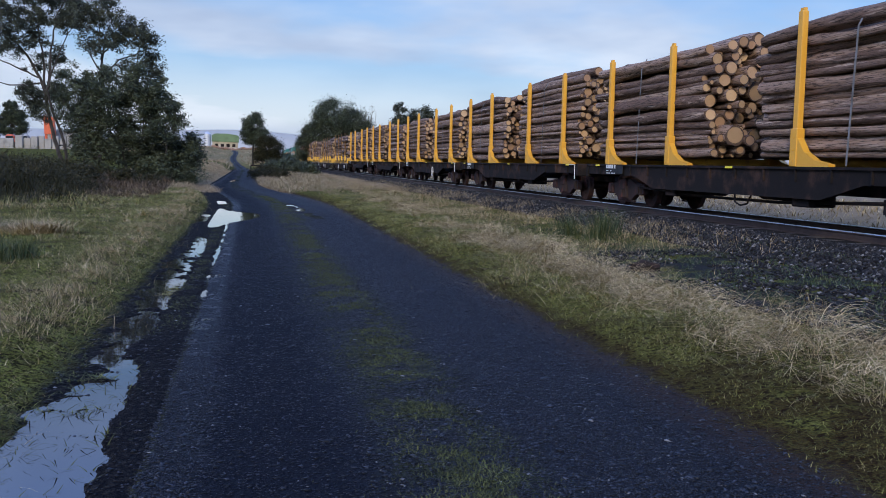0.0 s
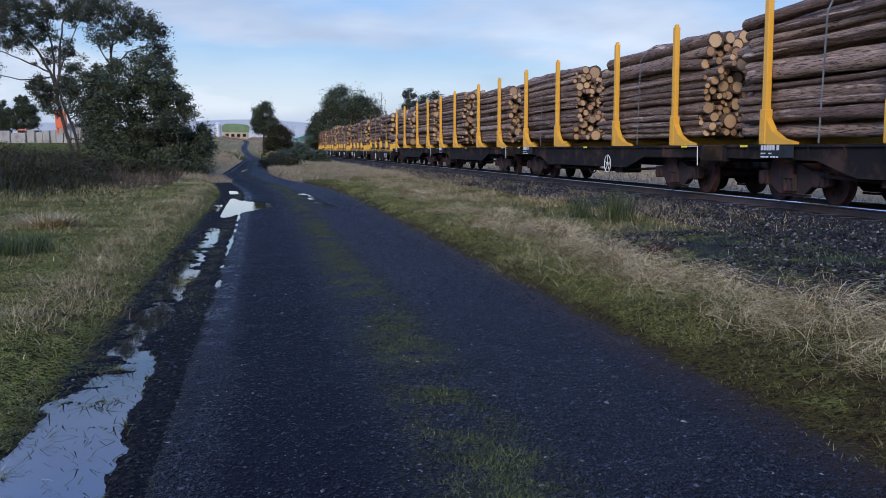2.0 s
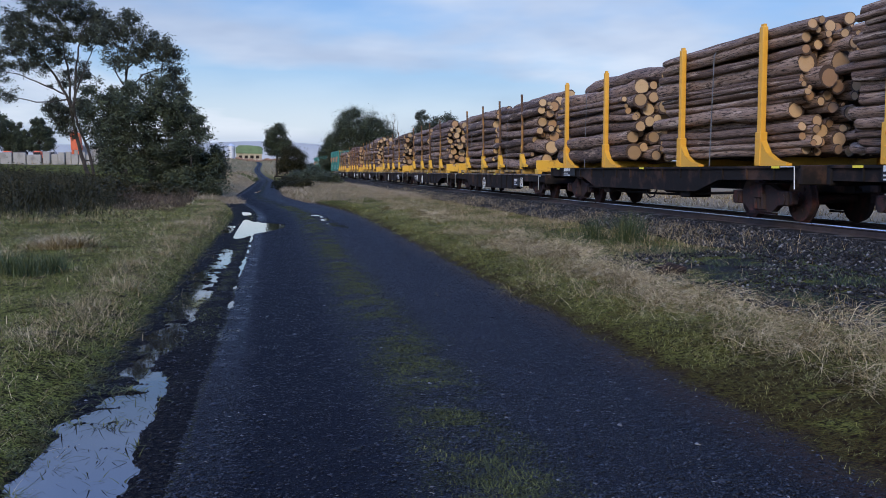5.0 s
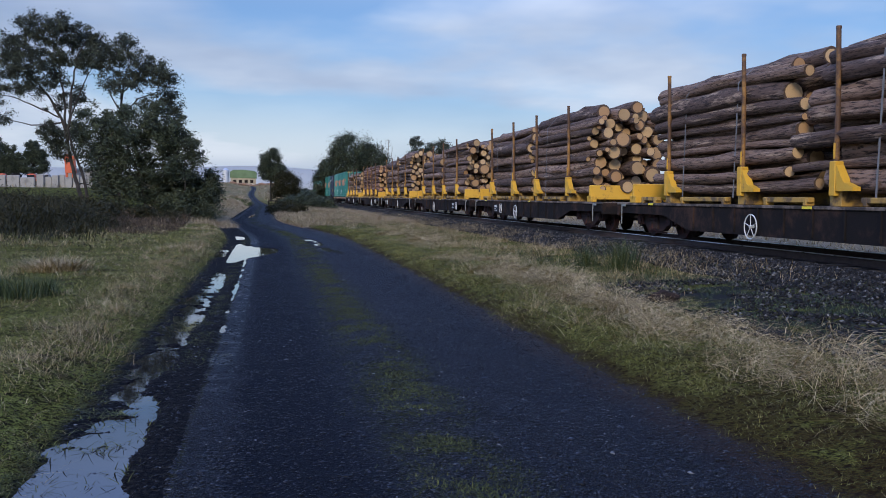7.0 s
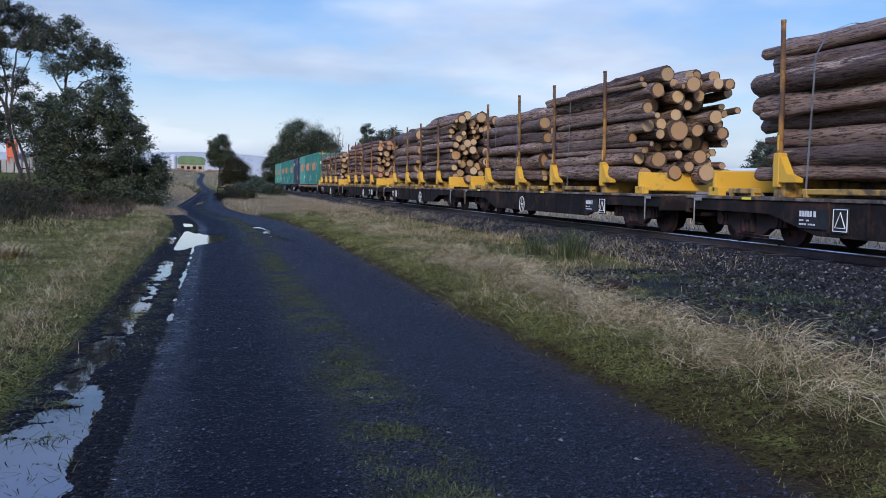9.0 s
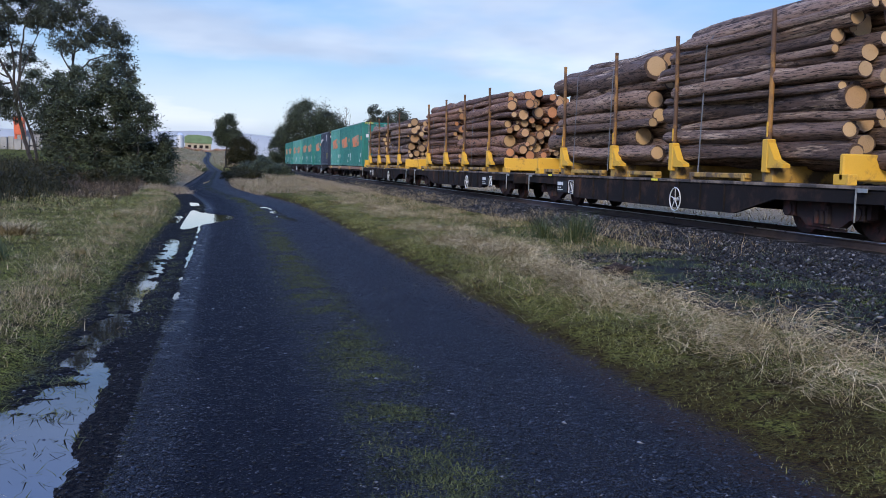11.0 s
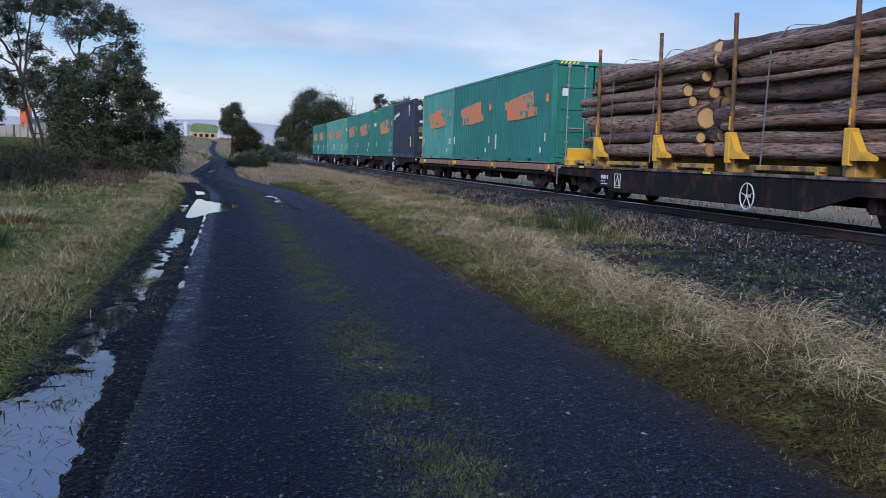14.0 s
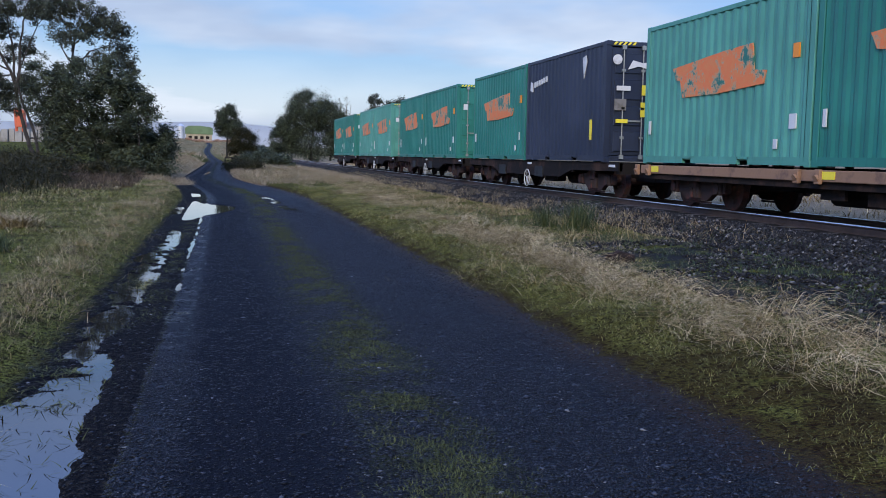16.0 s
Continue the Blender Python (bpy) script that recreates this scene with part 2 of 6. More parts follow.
M["moss"] = islands("olive_moss_sprigs", [(0.0, (0.010, 0.010, 0.004)), (0.5, (0.05, 0.056, 0.014)), (0.9, (0.11, 0.117, 0.028)), (1.0, (0.18, 0.17, 0.055))], 0.75, 0.25, 1.0, 3.0)
M["rush"] = islands("dark_green_rush", [(0.0, (0.02, 0.035, 0.012)), (0.7, (0.05, 0.07, 0.025)), (1.0, (0.14, 0.14, 0.06))], 0.7)
M["leaf"] = islands("dark_wattle_leaves", [(0.0, (0.012, 0.018, 0.009)), (0.5, (0.034, 0.044, 0.022)), (1.0, (0.105, 0.122, 0.062))], 0.6, 0.35, 1.6, 1.3)
M["gum"] = islands("grey_green_gum_leaves", [(0.0, (0.014, 0.019, 0.012)), (0.6, (0.038, 0.046, 0.028)), (1.0, (0.11, 0.122, 0.078))], 0.6, 0.35, 1.6, 1.3)
M["trunk"] = worn("gum_tree_bark", (0.034, 0.028, 0.024), (0.075, 0.062, 0.05), 0.9, 0.0, 2.0)
M["twig"] = worn("bare_pale_branches", (0.2, 0.17, 0.14), (0.12, 0.1, 0.08), 0.9)
M["concrete"] = worn("pale_concrete", (0.34, 0.32, 0.28), (0.18, 0.17, 0.15), 0.85, 0.0, 0.6, (0.45, 0.7), 0.1, 8.0)
M["bank"] = worn("dark_grassy_bank", (0.042, 0.04, 0.016), (0.018, 0.018, 0.008), 0.95, 0.0, 0.8, (0.4, 0.65), 0.3, 12.0, spec=0.1)
M["silo"] = worn("bare_silo_metal", (0.62, 0.63, 0.64), (0.45, 0.45, 0.45), 0.4, 0.4, 0.5)
M["shed"] = worn("green_roof_sheet", (0.13, 0.2, 0.085), (0.1, 0.15, 0.065), 0.6, 0.0, 0.4)
M["brick"] = worn("tan_block_wall", (0.45, 0.38, 0.26), (0.3, 0.24, 0.16), 0.9, 0.0, 0.5)
M["red"] = worn("faded_orange_red_paint", (0.65, 0.12, 0.04), (0.45, 0.09, 0.03), 0.6)
# the haze over the far hills is put into their pale base colour
M["hill"] = worn("haze_paled_hill_forest", (0.4, 0.4, 0.36), (0.44, 0.43, 0.38), 1.0, 0.0, 0.01, (0.4, 0.6), 0.0, 0.05)


def ground_material():
    m, t, b = material("damp_ground", 0.85, spec=0.16)
    c = coords(t)
    lat = node(t, "ShaderNodeAttribute", attribute_name="lateral").outputs["Fac"]
    n_big, n_mid, n_fine = noise_(t, c, 0.5, 5.0), noise_(t, c, 3.0, 5.0), noise_(t, c, 22.0, 5.0, 0.65)
    wob = math_(t, "ADD", lat, math_(t, "MULTIPLY", math_(t, "SUBTRACT", n_mid, 0.5), 0.45))
    # turf: moss green, olive and dead straw
    turf = ramp(t, n_mid, [(0.3, (0.075, 0.058, 0.028)), (0.45, (0.135, 0.132, 0.029)), (0.6, (0.19, 0.193, 0.042)), (0.78, (0.26, 0.205, 0.1))])
    n_moss = noise_(t, c, 60.0, 4.0, 0.7)
    turf = mixc(t, step_(t, n_moss, 0.55, 0.4), turf, (0.014, 0.012, 0.005))
    turf = mixc(t, step_(t, n_fine, 0.53, 0.38), turf, (0.018, 0.015, 0.007))
    # gravel: dark wet chips
    vor = node(t, "ShaderNodeTexVoronoi", {"Vector": c, "Scale": 46.0})
    vor2 = node(t, "ShaderNodeTexVoronoi", {"Vector": c, "Scale": 95.0})
    chip = mixc(t, 0.5, ramp(t, vor.outputs["Color"], [(0.1, (0.003, 0.0035, 0.0052)), (0.7, (0.010, 0.012, 0.018)), (0.97, (0.045, 0.052, 0.07))]), (0.005, 0.0058, 0.0085))
    chip = mixc(t, step_(t, n_big, 0.35, 0.7), chip, mixc(t, 0.45, chip, (0.014, 0.014, 0.02)))
    trk = math_(t, "MULTIPLY", step_(t, wob, -0.36, -0.12), step_(t, wob, 0.95, 0.3))
    trk = math_(t, "MULTIPLY", trk, step_(t, node(t, "ShaderNodeSeparateXYZ", {0: c}).outputs[1], 170.0, 110.0))
    chip = mixc(t, math_(t, "MULTIPLY", trk, 0.6), chip, (0.004, 0.0046, 0.009))
    xs = node(t, "ShaderNodeSeparateXYZ", {0: c}).outputs
    wl = math_(t, "ADD", lat, math_(t, "MULTIPLY", math_(t, "SUBTRACT", n_mid, 0.5), 0.12))
    road = math_(t, "MULTIPLY", math_(t, "MULTIPLY", step_(t, wl, -0.52, -0.47), step_(t, wob, 2.98, 2.72)), step_(t, xs[1], 430.0, 395.0))
    mud = math_(t, "MULTIPLY", step_(t, wob, -1.42, -1.2), step_(t, wl, -0.47, -0.52))
    moss_n = noise_(t, c, 1.6, 6.0, 0.7)
    strip = math_(t, "MULTIPLY", step_(t, math_(t, "ABSOLUTE", math_(t, "SUBTRACT", wob, 1.05)), 0.5, 0.12), step_(t, moss_n, 0.42, 0.54))
    xs = node(t, "ShaderNodeSeparateXYZ", {0: c}).outputs
    tr = math_(t, "ADD", xs[0], math_(t, "MULTIPLY", math_(t, "SUBTRACT", n_mid, 0.5), 0.7))
    bed = math_(t, "MULTIPLY", step_(t, tr, 7.1, 7.5), step_(t, tr, 13.4, 12.9))
    patch = math_(t, "MULTIPLY", math_(t, "MULTIPLY", step_(t, tr, 4.5, 5.1), step_(t, xs[1], 16.0, 12.5)), step_(t, noise_(t, c, 0.9, 5.0), 0.4, 0.52))
    col = mixc(t, patch, turf, (0.03, 0.031, 0.03))
    col = mixc(t, mud, col, mixc(t, step_(t, n_fine, 0.45, 0.66), (0.006, 0.0062, 0.008), (0.028, 0.025, 0.022)))
    col = mixc(t, road, col, chip)
    band = math_(t, "MULTIPLY", math_(t, "MULTIPLY", step_(t, wob, 2.75, 3.05), step_(t, wob, 4.1, 3.5)), step_(t, n_fine, 0.4, 0.58))
    col = mixc(t, math_(t, "MULTIPLY", band, 0.5), col, mixc(t, n_moss, (0.03, 0.026, 0.008), (0.16, 0.135, 0.03)))
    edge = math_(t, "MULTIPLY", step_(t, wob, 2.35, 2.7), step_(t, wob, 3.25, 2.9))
    # darker brown blotches on the near verge, fading out from 5 to 9 m
    near_dark = math_(t, "MULTIPLY", math_(t, "MULTIPLY", step_(t, wob, 2.6, 2.85), step_(t, wob, 4.3, 3.6)), step_(t, xs[1], 9.0, 5.0))
    edge = math_(t, "MAXIMUM", edge, math_(t, "MULTIPLY", near_dark, step_(t, noise_(t, c, 2.2, 5.0, 0.65), 0.36, 0.52)))
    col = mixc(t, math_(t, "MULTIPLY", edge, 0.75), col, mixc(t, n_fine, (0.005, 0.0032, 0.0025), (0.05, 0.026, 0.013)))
    col = mixc(t, math_(t, "MULTIPLY", strip, 0.7), col, mixc(t, step_(t, n_fine, 0.42, 0.62), (0.007, 0.0075, 0.005), (0.05, 0.055, 0.016)))
    col = mixc(t, bed, col, (0.03, 0.029, 0.029))
    col = mixc(t, step_(t, tr, 12.7, 13.5), col, mixc(t, n_mid, (0.16, 0.12, 0.07), (0.36, 0.28, 0.18)))
    far = step_(t, xs[1], 120.0, 260.0)
    far = math_(t, "MULTIPLY", far, math_(t, "SUBTRACT", 1.0, road))
    col = mixc(t, far, col, mixc(t, n_big, (0.12, 0.11, 0.05), (0.22, 0.17, 0.09)))
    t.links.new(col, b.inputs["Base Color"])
    wet = math_(t, "MAXIMUM", road, math_(t, "MULTIPLY", mud, 0.8))
    wet = math_(t, "MULTIPLY", wet, math_(t, "SUBTRACT", 1.0, math_(t, "MULTIPLY", strip, 0.9)))
    lane = math_(t, "MULTIPLY", step_(t, wl, -0.54, -0.5), step_(t, wl, -0.2, -0.32))
    lane = math_(t, "MULTIPLY", math_(t, "MULTIPLY", lane, step_(t, xs[1], 40.0, 28.0)), step_(t, xs[1], 5.5, 9.0))
    shine = math_(t, "MULTIPLY", math_(t, "MULTIPLY", road, 0.075), math_(t, "ADD", 0.45, math_(t, "MULTIPLY", 0.55, step_(t, xs[1], 60.0, 24.0))))
    shine = math_(t, "MULTIPLY", shine, math_(t, "SUBTRACT", 1.0, math_(t, "MULTIPLY", trk, 0.6)))
    t.links.new(math_(t, "ADD", 0.01, shine), b.inputs["Specular IOR Level"])
    rg = math_(t, "SUBTRACT", 0.9, math_(t, "MULTIPLY", wet, math_(t, "ADD", 0.2, math_(t, "MULTIPLY", n_fine, 0.18))))
    rg = math_(t, "SUBTRACT", rg, math_(t, "MULTIPLY", lane, math_(t, "ADD", 0.06, math_(t, "MULTIPLY", step_(t, n_mid, 0.48, 0.62), 0.34))))
    rg = math_(t, "ADD", rg, math_(t, "MULTIPLY", trk, 0.08))
    t.links.new(rg, b.inputs["Roughness"])
    hgt = math_(t, "ADD", math_(t, "MULTIPLY", vor.outputs["Distance"], 0.8), math_(t, "ADD", math_(t, "MULTIPLY", vor2.outputs["Distance"], 0.4), math_(t, "MULTIPLY", n_fine, 1.2)))
    bump(t, b, hgt, 1.0, 0.02)
    return m


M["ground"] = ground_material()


def water_material():
    m, t, b = material("still_puddle_water", 0.02)
    b.inputs["Base Color"].default_value = (0.018, 0.016, 0.014, 1)
    b.inputs["IOR"].default_value = 1.6
    n = noise_(t, coords(t), 3.0, 3.0)
    bump(t, b, n, 0.03, 0.02)
    return m


M["water"] = water_material()

# ---- mesh tools ----


class Shape:
    """Gathers vertices and faces for one mesh."""

    def __init__(self):
        self.v, self.f, self.m = [], [], []

    def face(self, pts, mat=0):
        i = len(self.v)
        self.v += [tuple(p) for p in pts]
        self.f.append(tuple(range(i, i + len(pts))))
        self.m.append(mat)

    def hexa(self, p, mat=0):
        """Eight corners: bottom ring, then top ring, both counter-clockwise from above."""
        i = len(self.v)
        self.v += [tuple(q) for q in p]
        for q in ((3, 2, 1, 0), (4, 5, 6, 7), (0, 1, 5, 4), (1, 2, 6, 5), (2, 3, 7, 6), (3, 0, 4, 7)):
            self.f.append(tuple(i + k for k in q))
            self.m.append(mat)

    def box(self, x0, x1, y0, y1, z0, z1, mat=0, c=0.0):
        """A box; c bevels its upright and level edges."""
        if not c:
            self.hexa([(x0, y0, z0), (x1, y0, z0), (x1, y1, z0), (x0, y1, z0), (x0, y0, z1), (x1, y0, z1), (x1, y1, z1), (x0, y1, z1)], mat)
            return
        rings = []
        for z, k in ((z0, c), (z0 + c, 0), (z1 - c, 0), (z1, c)):
            a, b, d, e = x0 + k, x1 - k, y0 + k, y1 - k
            q = c if not k else c * 0.5
            rings.append([(a + q, d, z), (b - q, d, z), (b, d + q, z), (b, e - q, z), (b - q, e, z), (a + q, e, z), (a, e - q, z), (a, d + q, z)])
        i = len(self.v)
        for r in rings:
            self.v += r
        for k in range(3):
            for j in range(8):
                self.f.append((i + 8 * k + j, i + 8 * k + (j + 1) % 8, i + 8 * k + 8 + (j + 1) % 8, i + 8 * k + 8 + j))
                self.m.append(mat)
        self.f += [tuple(i + 7 - j for j in range(8)), tuple(i + 24 + j for j in range(8))]
        self.m += [mat, mat]

    def tube(self, pts, radii, seg=8, mat=0, caps=True, capmat=None):
        pts = [Vector(p) for p in pts]
        i = len(self.v)
        side = None
        for k, p in enumerate(pts):
            d = (pts[min(k + 1, len(pts) - 1)] - pts[max(k - 1, 0)]).normalized()
            if side is None:
                side = d.orthogonal().normalized()
            side = (side - d * side.dot(d)).normalized()
            up = d.cross(side)
            r = radii[k] if isinstance(radii, (list, tuple)) else radii
            self.v += [tuple(p + (side * math.cos(2 * math.pi * j / seg) + up * math.sin(2 * math.pi * j / seg)) * r) for j in range(seg)]
        for k in range(len(pts) - 1):
            for j in range(seg):
                a, b = i + k * seg + j, i + k * seg + (j + 1) % seg
                self.f.append((a, b, b + seg, a + seg))
                self.m.append(mat)
        if caps:
            e = i + (len(pts) - 1) * seg
            self.f += [tuple(i + seg - 1 - j for j in range(seg)), tuple(e + j for j in range(seg))]
            self.m += [mat if capmat is None else capmat] * 2

    def prism(self, outline, axis, a, b, mat=0):
        """An outline in the plane across an axis, drawn out from a to b."""
        def at(p, s):
            return {"x": (s, p[0], p[1]), "y": (p[0], s, p[1]), "z": (p[0], p[1], s)}[axis]
        n, i = len(outline), len(self.v)
        self.v += [at(p, a) for p in outline] + [at(p, b) for p in outline]
        for j in range(n):
            self.f.append((i + j, i + (j + 1) % n, i + n + (j + 1) % n, i + n + j))
            self.m.append(mat)
        self.f += [tuple(i + n - 1 - j for j in range(n)), tuple(i + n + j for j in range(n))]
        self.m += [mat, mat]

    def mesh(self, name, mats, smooth=False):
        me = bpy.data.meshes.new(name)
        me.from_pydata(self.v, [], self.f)
        for m in mats:
            me.materials.append(m)
        if len(mats) > 1:
            me.polygons.foreach_set("material_index", self.m)
        if smooth:
            me.polygons.foreach_set("use_smooth", [True] * len(self.f))
            me.set_sharp_from_angle(angle=radians(40))
        me.validate()
        me.update()
        bm = bmesh.new()
        bm.from_mesh(me)
        bmesh.ops.recalc_face_normals(bm, faces=bm.faces)
        bm.to_mesh(me)
        bm.free()
        return me


def part(name, shape, mat, parent, label="", m=None, smooth=False):
    data = shape if isinstance(shape, bpy.types.Mesh) else shape.mesh(name, mat if isinstance(mat, list) else [mat], smooth)
    ob = new(name, data)
    ob.parent = parent
    if m is not None:
        ob.matrix_basis = m
    if label:
        ob["label"] = label
    return ob


def thing(name, label, category, group="", kind="", m=None, data=None):
    ob = new(name, data)
    if data is None:
        ob.empty_display_size = 0.3
    if m is not None:
        ob.matrix_basis = m
    return tagged(ob, label, category, group, kind)


def quick_mesh(name, verts, quads, mats, smooth=False):
    """A mesh from arrays of vertices and of faces with one number of corners."""
    verts, quads = np.asarray(verts, dtype=np.float32), np.asarray(quads, dtype=np.int32)
    me = bpy.data.meshes.new(name)
    me.vertices.add(len(verts))
    me.vertices.foreach_set("co", verts.ravel())
    n = quads.shape[1]
    me.loops.add(quads.size)
    me.loops.foreach_set("vertex_index", quads.ravel())
    me.polygons.add(len(quads))
    me.polygons.foreach_set("loop_start", np.arange(0, quads.size, n, dtype=np.int32))
    if smooth:
        me.polygons.foreach_set("use_smooth", np.ones(len(quads), dtype=bool))
    for mt in mats:
        me.materials.append(mt)
    me.update(calc_edges=True)
    return me


RNG = np.random.default_rng(7)


def lattice(ix, iy, seed):
    h = (ix.astype(np.int64) * 374761393 + iy.astype(np.int64) * 668265263 + seed * 974634777) & 0x7FFFFFFF
    h = ((h ^ (h >> 13)) * 1274126177) & 0x7FFFFFFF
    return ((h ^ (h >> 16)) & 0xFFFF) / 65535.0


def vnoise(x, y, scale, seed=0):
    """Smooth noise from 0 to 1; scale is the size of its lumps in metres."""
    x, y = np.asarray(x, float) / scale, np.asarray(y, float) / scale
    ix, iy = np.floor(x), np.floor(y)
    fx, fy = x - ix, y - iy
    fx, fy = fx * fx * (3 - 2 * fx), fy * fy * (3 - 2 * fy)
    a, b, c, d = (lattice(ix + i, iy + j, seed) for i, j in ((0, 0), (1, 0), (0, 1), (1, 1)))
    return (a * (1 - fx) + b * fx) * (1 - fy) + (c * (1 - fx) + d * fx) * fy


def smooth(v, a, b):
    t = np.clip((np.asarray(v, float) - a) / (b - a), 0, 1)
    return t * t * (3 - 2 * t)


# ---- ground ----
XC, ZR = 10.12, 0.55           # the track's middle and the height of its rails
WATER = -0.028


def bend(y):
    """How far the road's line leaves its straight course."""
    y = np.asarray(y, float)
    return -1.95 * smooth(y, 30, 60) - 3.2 * smooth(y, 140, 260) - 3.0 * smooth(y, 300, 420)


def lateral(x, y):
    w = 1 + smooth(y, 38, 75) * 0.35 + smooth(y, 120, 200) * 0.9
    return (np.asarray(x, float) - bend(y) - 1.15) * w + 1.15


def height(x, y):
    x, y = np.asarray(x, float), np.asarray(y, float)
    u = lateral(x, y)
    n1, n2, n3 = vnoise(x, y, 1.1, 1), vnoise(x, y, 0.35, 2), vnoise(x, y, 6.0, 3)
    z = 0.012 * (n2 - 0.5)
    road = smooth(u, -0.62, -0.5) * (1 - smooth(u, 2.7, 2.95))
    z += road * (0.035 * np.exp(-((u - 1.05) / 0.3) ** 2) - 0.012 * np.exp(-((u - 0.1) / 0.35) ** 2) - 0.02 * np.exp(-((u - 2.0) / 0.4) ** 2))
    # the worn gutter beside the road, deep enough for puddles in places
    n4 = vnoise(x, y, 0.13, 5)
    ug = u + 0.16 * (n1 - 0.5) + 0.1 * (n2 - 0.5) + 0.07 * (n4 - 0.5)
    gut = smooth(ug, -1.5, -1.25) * (1 - smooth(ug, -0.86, -0.62))
    # the near puddle narrows as it runs to its tip by the wheel track
    edge_l = -1.3 + 0.38 * smooth(y, 5.8, 7.7)
    edge_r = -0.64 - 0.055 * (y - 4.2)
    near = smooth(ug, edge_l - 0.06, edge_l + 0.08) * (1 - smooth(ug, edge_r - 0.08, edge_r + 0.06)) * (1 - smooth(y + 0.4 * (n2 - 0.5), 7.2, 7.6)) * smooth(y, 1.2, 2.2)
    # a broken chain of shallow water further along the gutter
    wide = 0.13 + 0.06 * smooth(y, 9.8, 11.0) * (1 - smooth(y, 14.0, 16.0))
    n5 = vnoise(x, y, 0.07, 7)
    chain = smooth(y, 7.0, 7.6) * (1 - smooth(y, 17.5, 20.0)) * np.exp(-((ug + 0.98 - 0.09 * smooth(y, 12, 18)) / wide) ** 2)
    chain = np.maximum(chain, smooth(y, 23.6, 24.4) * (1 - smooth(y, 26.6, 27.4)) * np.exp(-((u + 1.2) / 0.16) ** 2))
    z -= gut * (0.012 + 0.012 * (n2 - 0.5)) + near * (0.037 + 0.034 * (n4 - 0.5) + 0.03 * (n5 - 0.5) + 0.02 * (n1 - 0.5))
    z -= chain * (0.034 + 0.006 * smooth(y, 9.6, 10.6) + 0.035 * (vnoise(x, y, 0.9, 27) - 0.4) + 0.04 * (n2 - 0.5) + 0.05 * (n4 - 0.5) + 0.05 * (n5 - 0.5))
    # the wet seam at the edge of the wheel track
    w_seam = 0.022 + 0.05 * vnoise(x * 0, y, 0.55, 21) * vnoise(x * 0 + 3, y, 0.17, 22) * 2
    z -= 0.058 * np.exp(-((u + 0.5 + 0.03 * (vnoise(x * 0, y, 0.5, 26) - 0.5)) / w_seam) ** 2) * smooth(y, 7.5, 13.0) * (1 - smooth(y, 26, 34)) * (0.22 + 0.9 * vnoise(x * 0, y, 0.55, 24))
    # the puddles further along
    lim = 0.28 - 1.0 * smooth(y, 27.2, 30.0) - 0.95 * (1 - smooth(y, 22.0, 26.6))
    far1 = smooth(y, 21.5, 22.6) * (1 - smooth(y, 29.5, 31.0)) * smooth(u, -1.0, -0.8) * (1 - smooth(u, lim - 0.1, lim + 0.12))
    far1 = np.maximum(far1, smooth(y, 33.0, 33.6) * (1 - smooth(y, 35.5, 36.5)) * smooth(u, -1.0, -0.9) * (1 - smooth(u, -0.72, -0.6)))
    line = 1.35 + (33.7 - y) * 0.054
    far2 = smooth(y, 25.0, 25.8) * (1 - smooth(y, 33.6, 34.6)) * np.exp(-((u - line) / 0.2) ** 2) * smooth(n1, 0.3, 0.5)
    far2 *= smooth(n2, 0.2, 0.5)
    far3 = smooth(y, 56, 60) * (1 - smooth(y, 78, 84)) * np.exp(-((u - 0.55 - 0.02 * (y - 56)) / 0.3) ** 2) * smooth(vnoise(x * 0, y, 3.0, 33), 0.35, 0.6)
    z -= 0.055 * far1 + 0.06 * far2 + 0.06 * far3
    left = smooth(-u, 1.25, 1.9)
    z += left * (0.1 + 0.12 * n3 + 0.07 * n1) + smooth(-u, 3.5, 9) * smooth(y, 12, 34) * 0.25
    z += smooth(-u, 8, 18) * smooth(y, 30, 75) * 0.6
    right = smooth(u, 2.8, 3.5)
    nr = right * (0.07 + 0.06 * n1 + 0.06 * n3) + smooth(u, 4.5, 7.0) * 0.08
    z += nr * np.where(x < 14, 1, 0.6)
    bed = smooth(x, 7.0, 8.55) * (1 - smooth(x, 11.7, 13.2))
    z = z * (1 - bed) + bed * (ZR - 0.155 + 0.02 * n2)
    z += smooth(x, 12.6, 16) * (0.28 + 0.1 * n3) + smooth(x, 16, 40) * 0.6
    # the low mound across which the road climbs, and the rising land behind
    off = smooth(np.abs(u - 1.1), 2.0, 5.0)
    z += smooth(y, 60, 120) * (1 - smooth(y, 150, 230)) * off * (1 - smooth(x, 4.0, 7.0)) * 0.75
    z += smooth(y, 150, 400) * (4.6 + 1.0 * n3) * (1 - smooth(x, 0, 30) * 0.75) + smooth(y, 500, 2500) * 14
    z += smooth(y, 70, 130) * smooth(-x, 8, 22) * 0.5
    return z


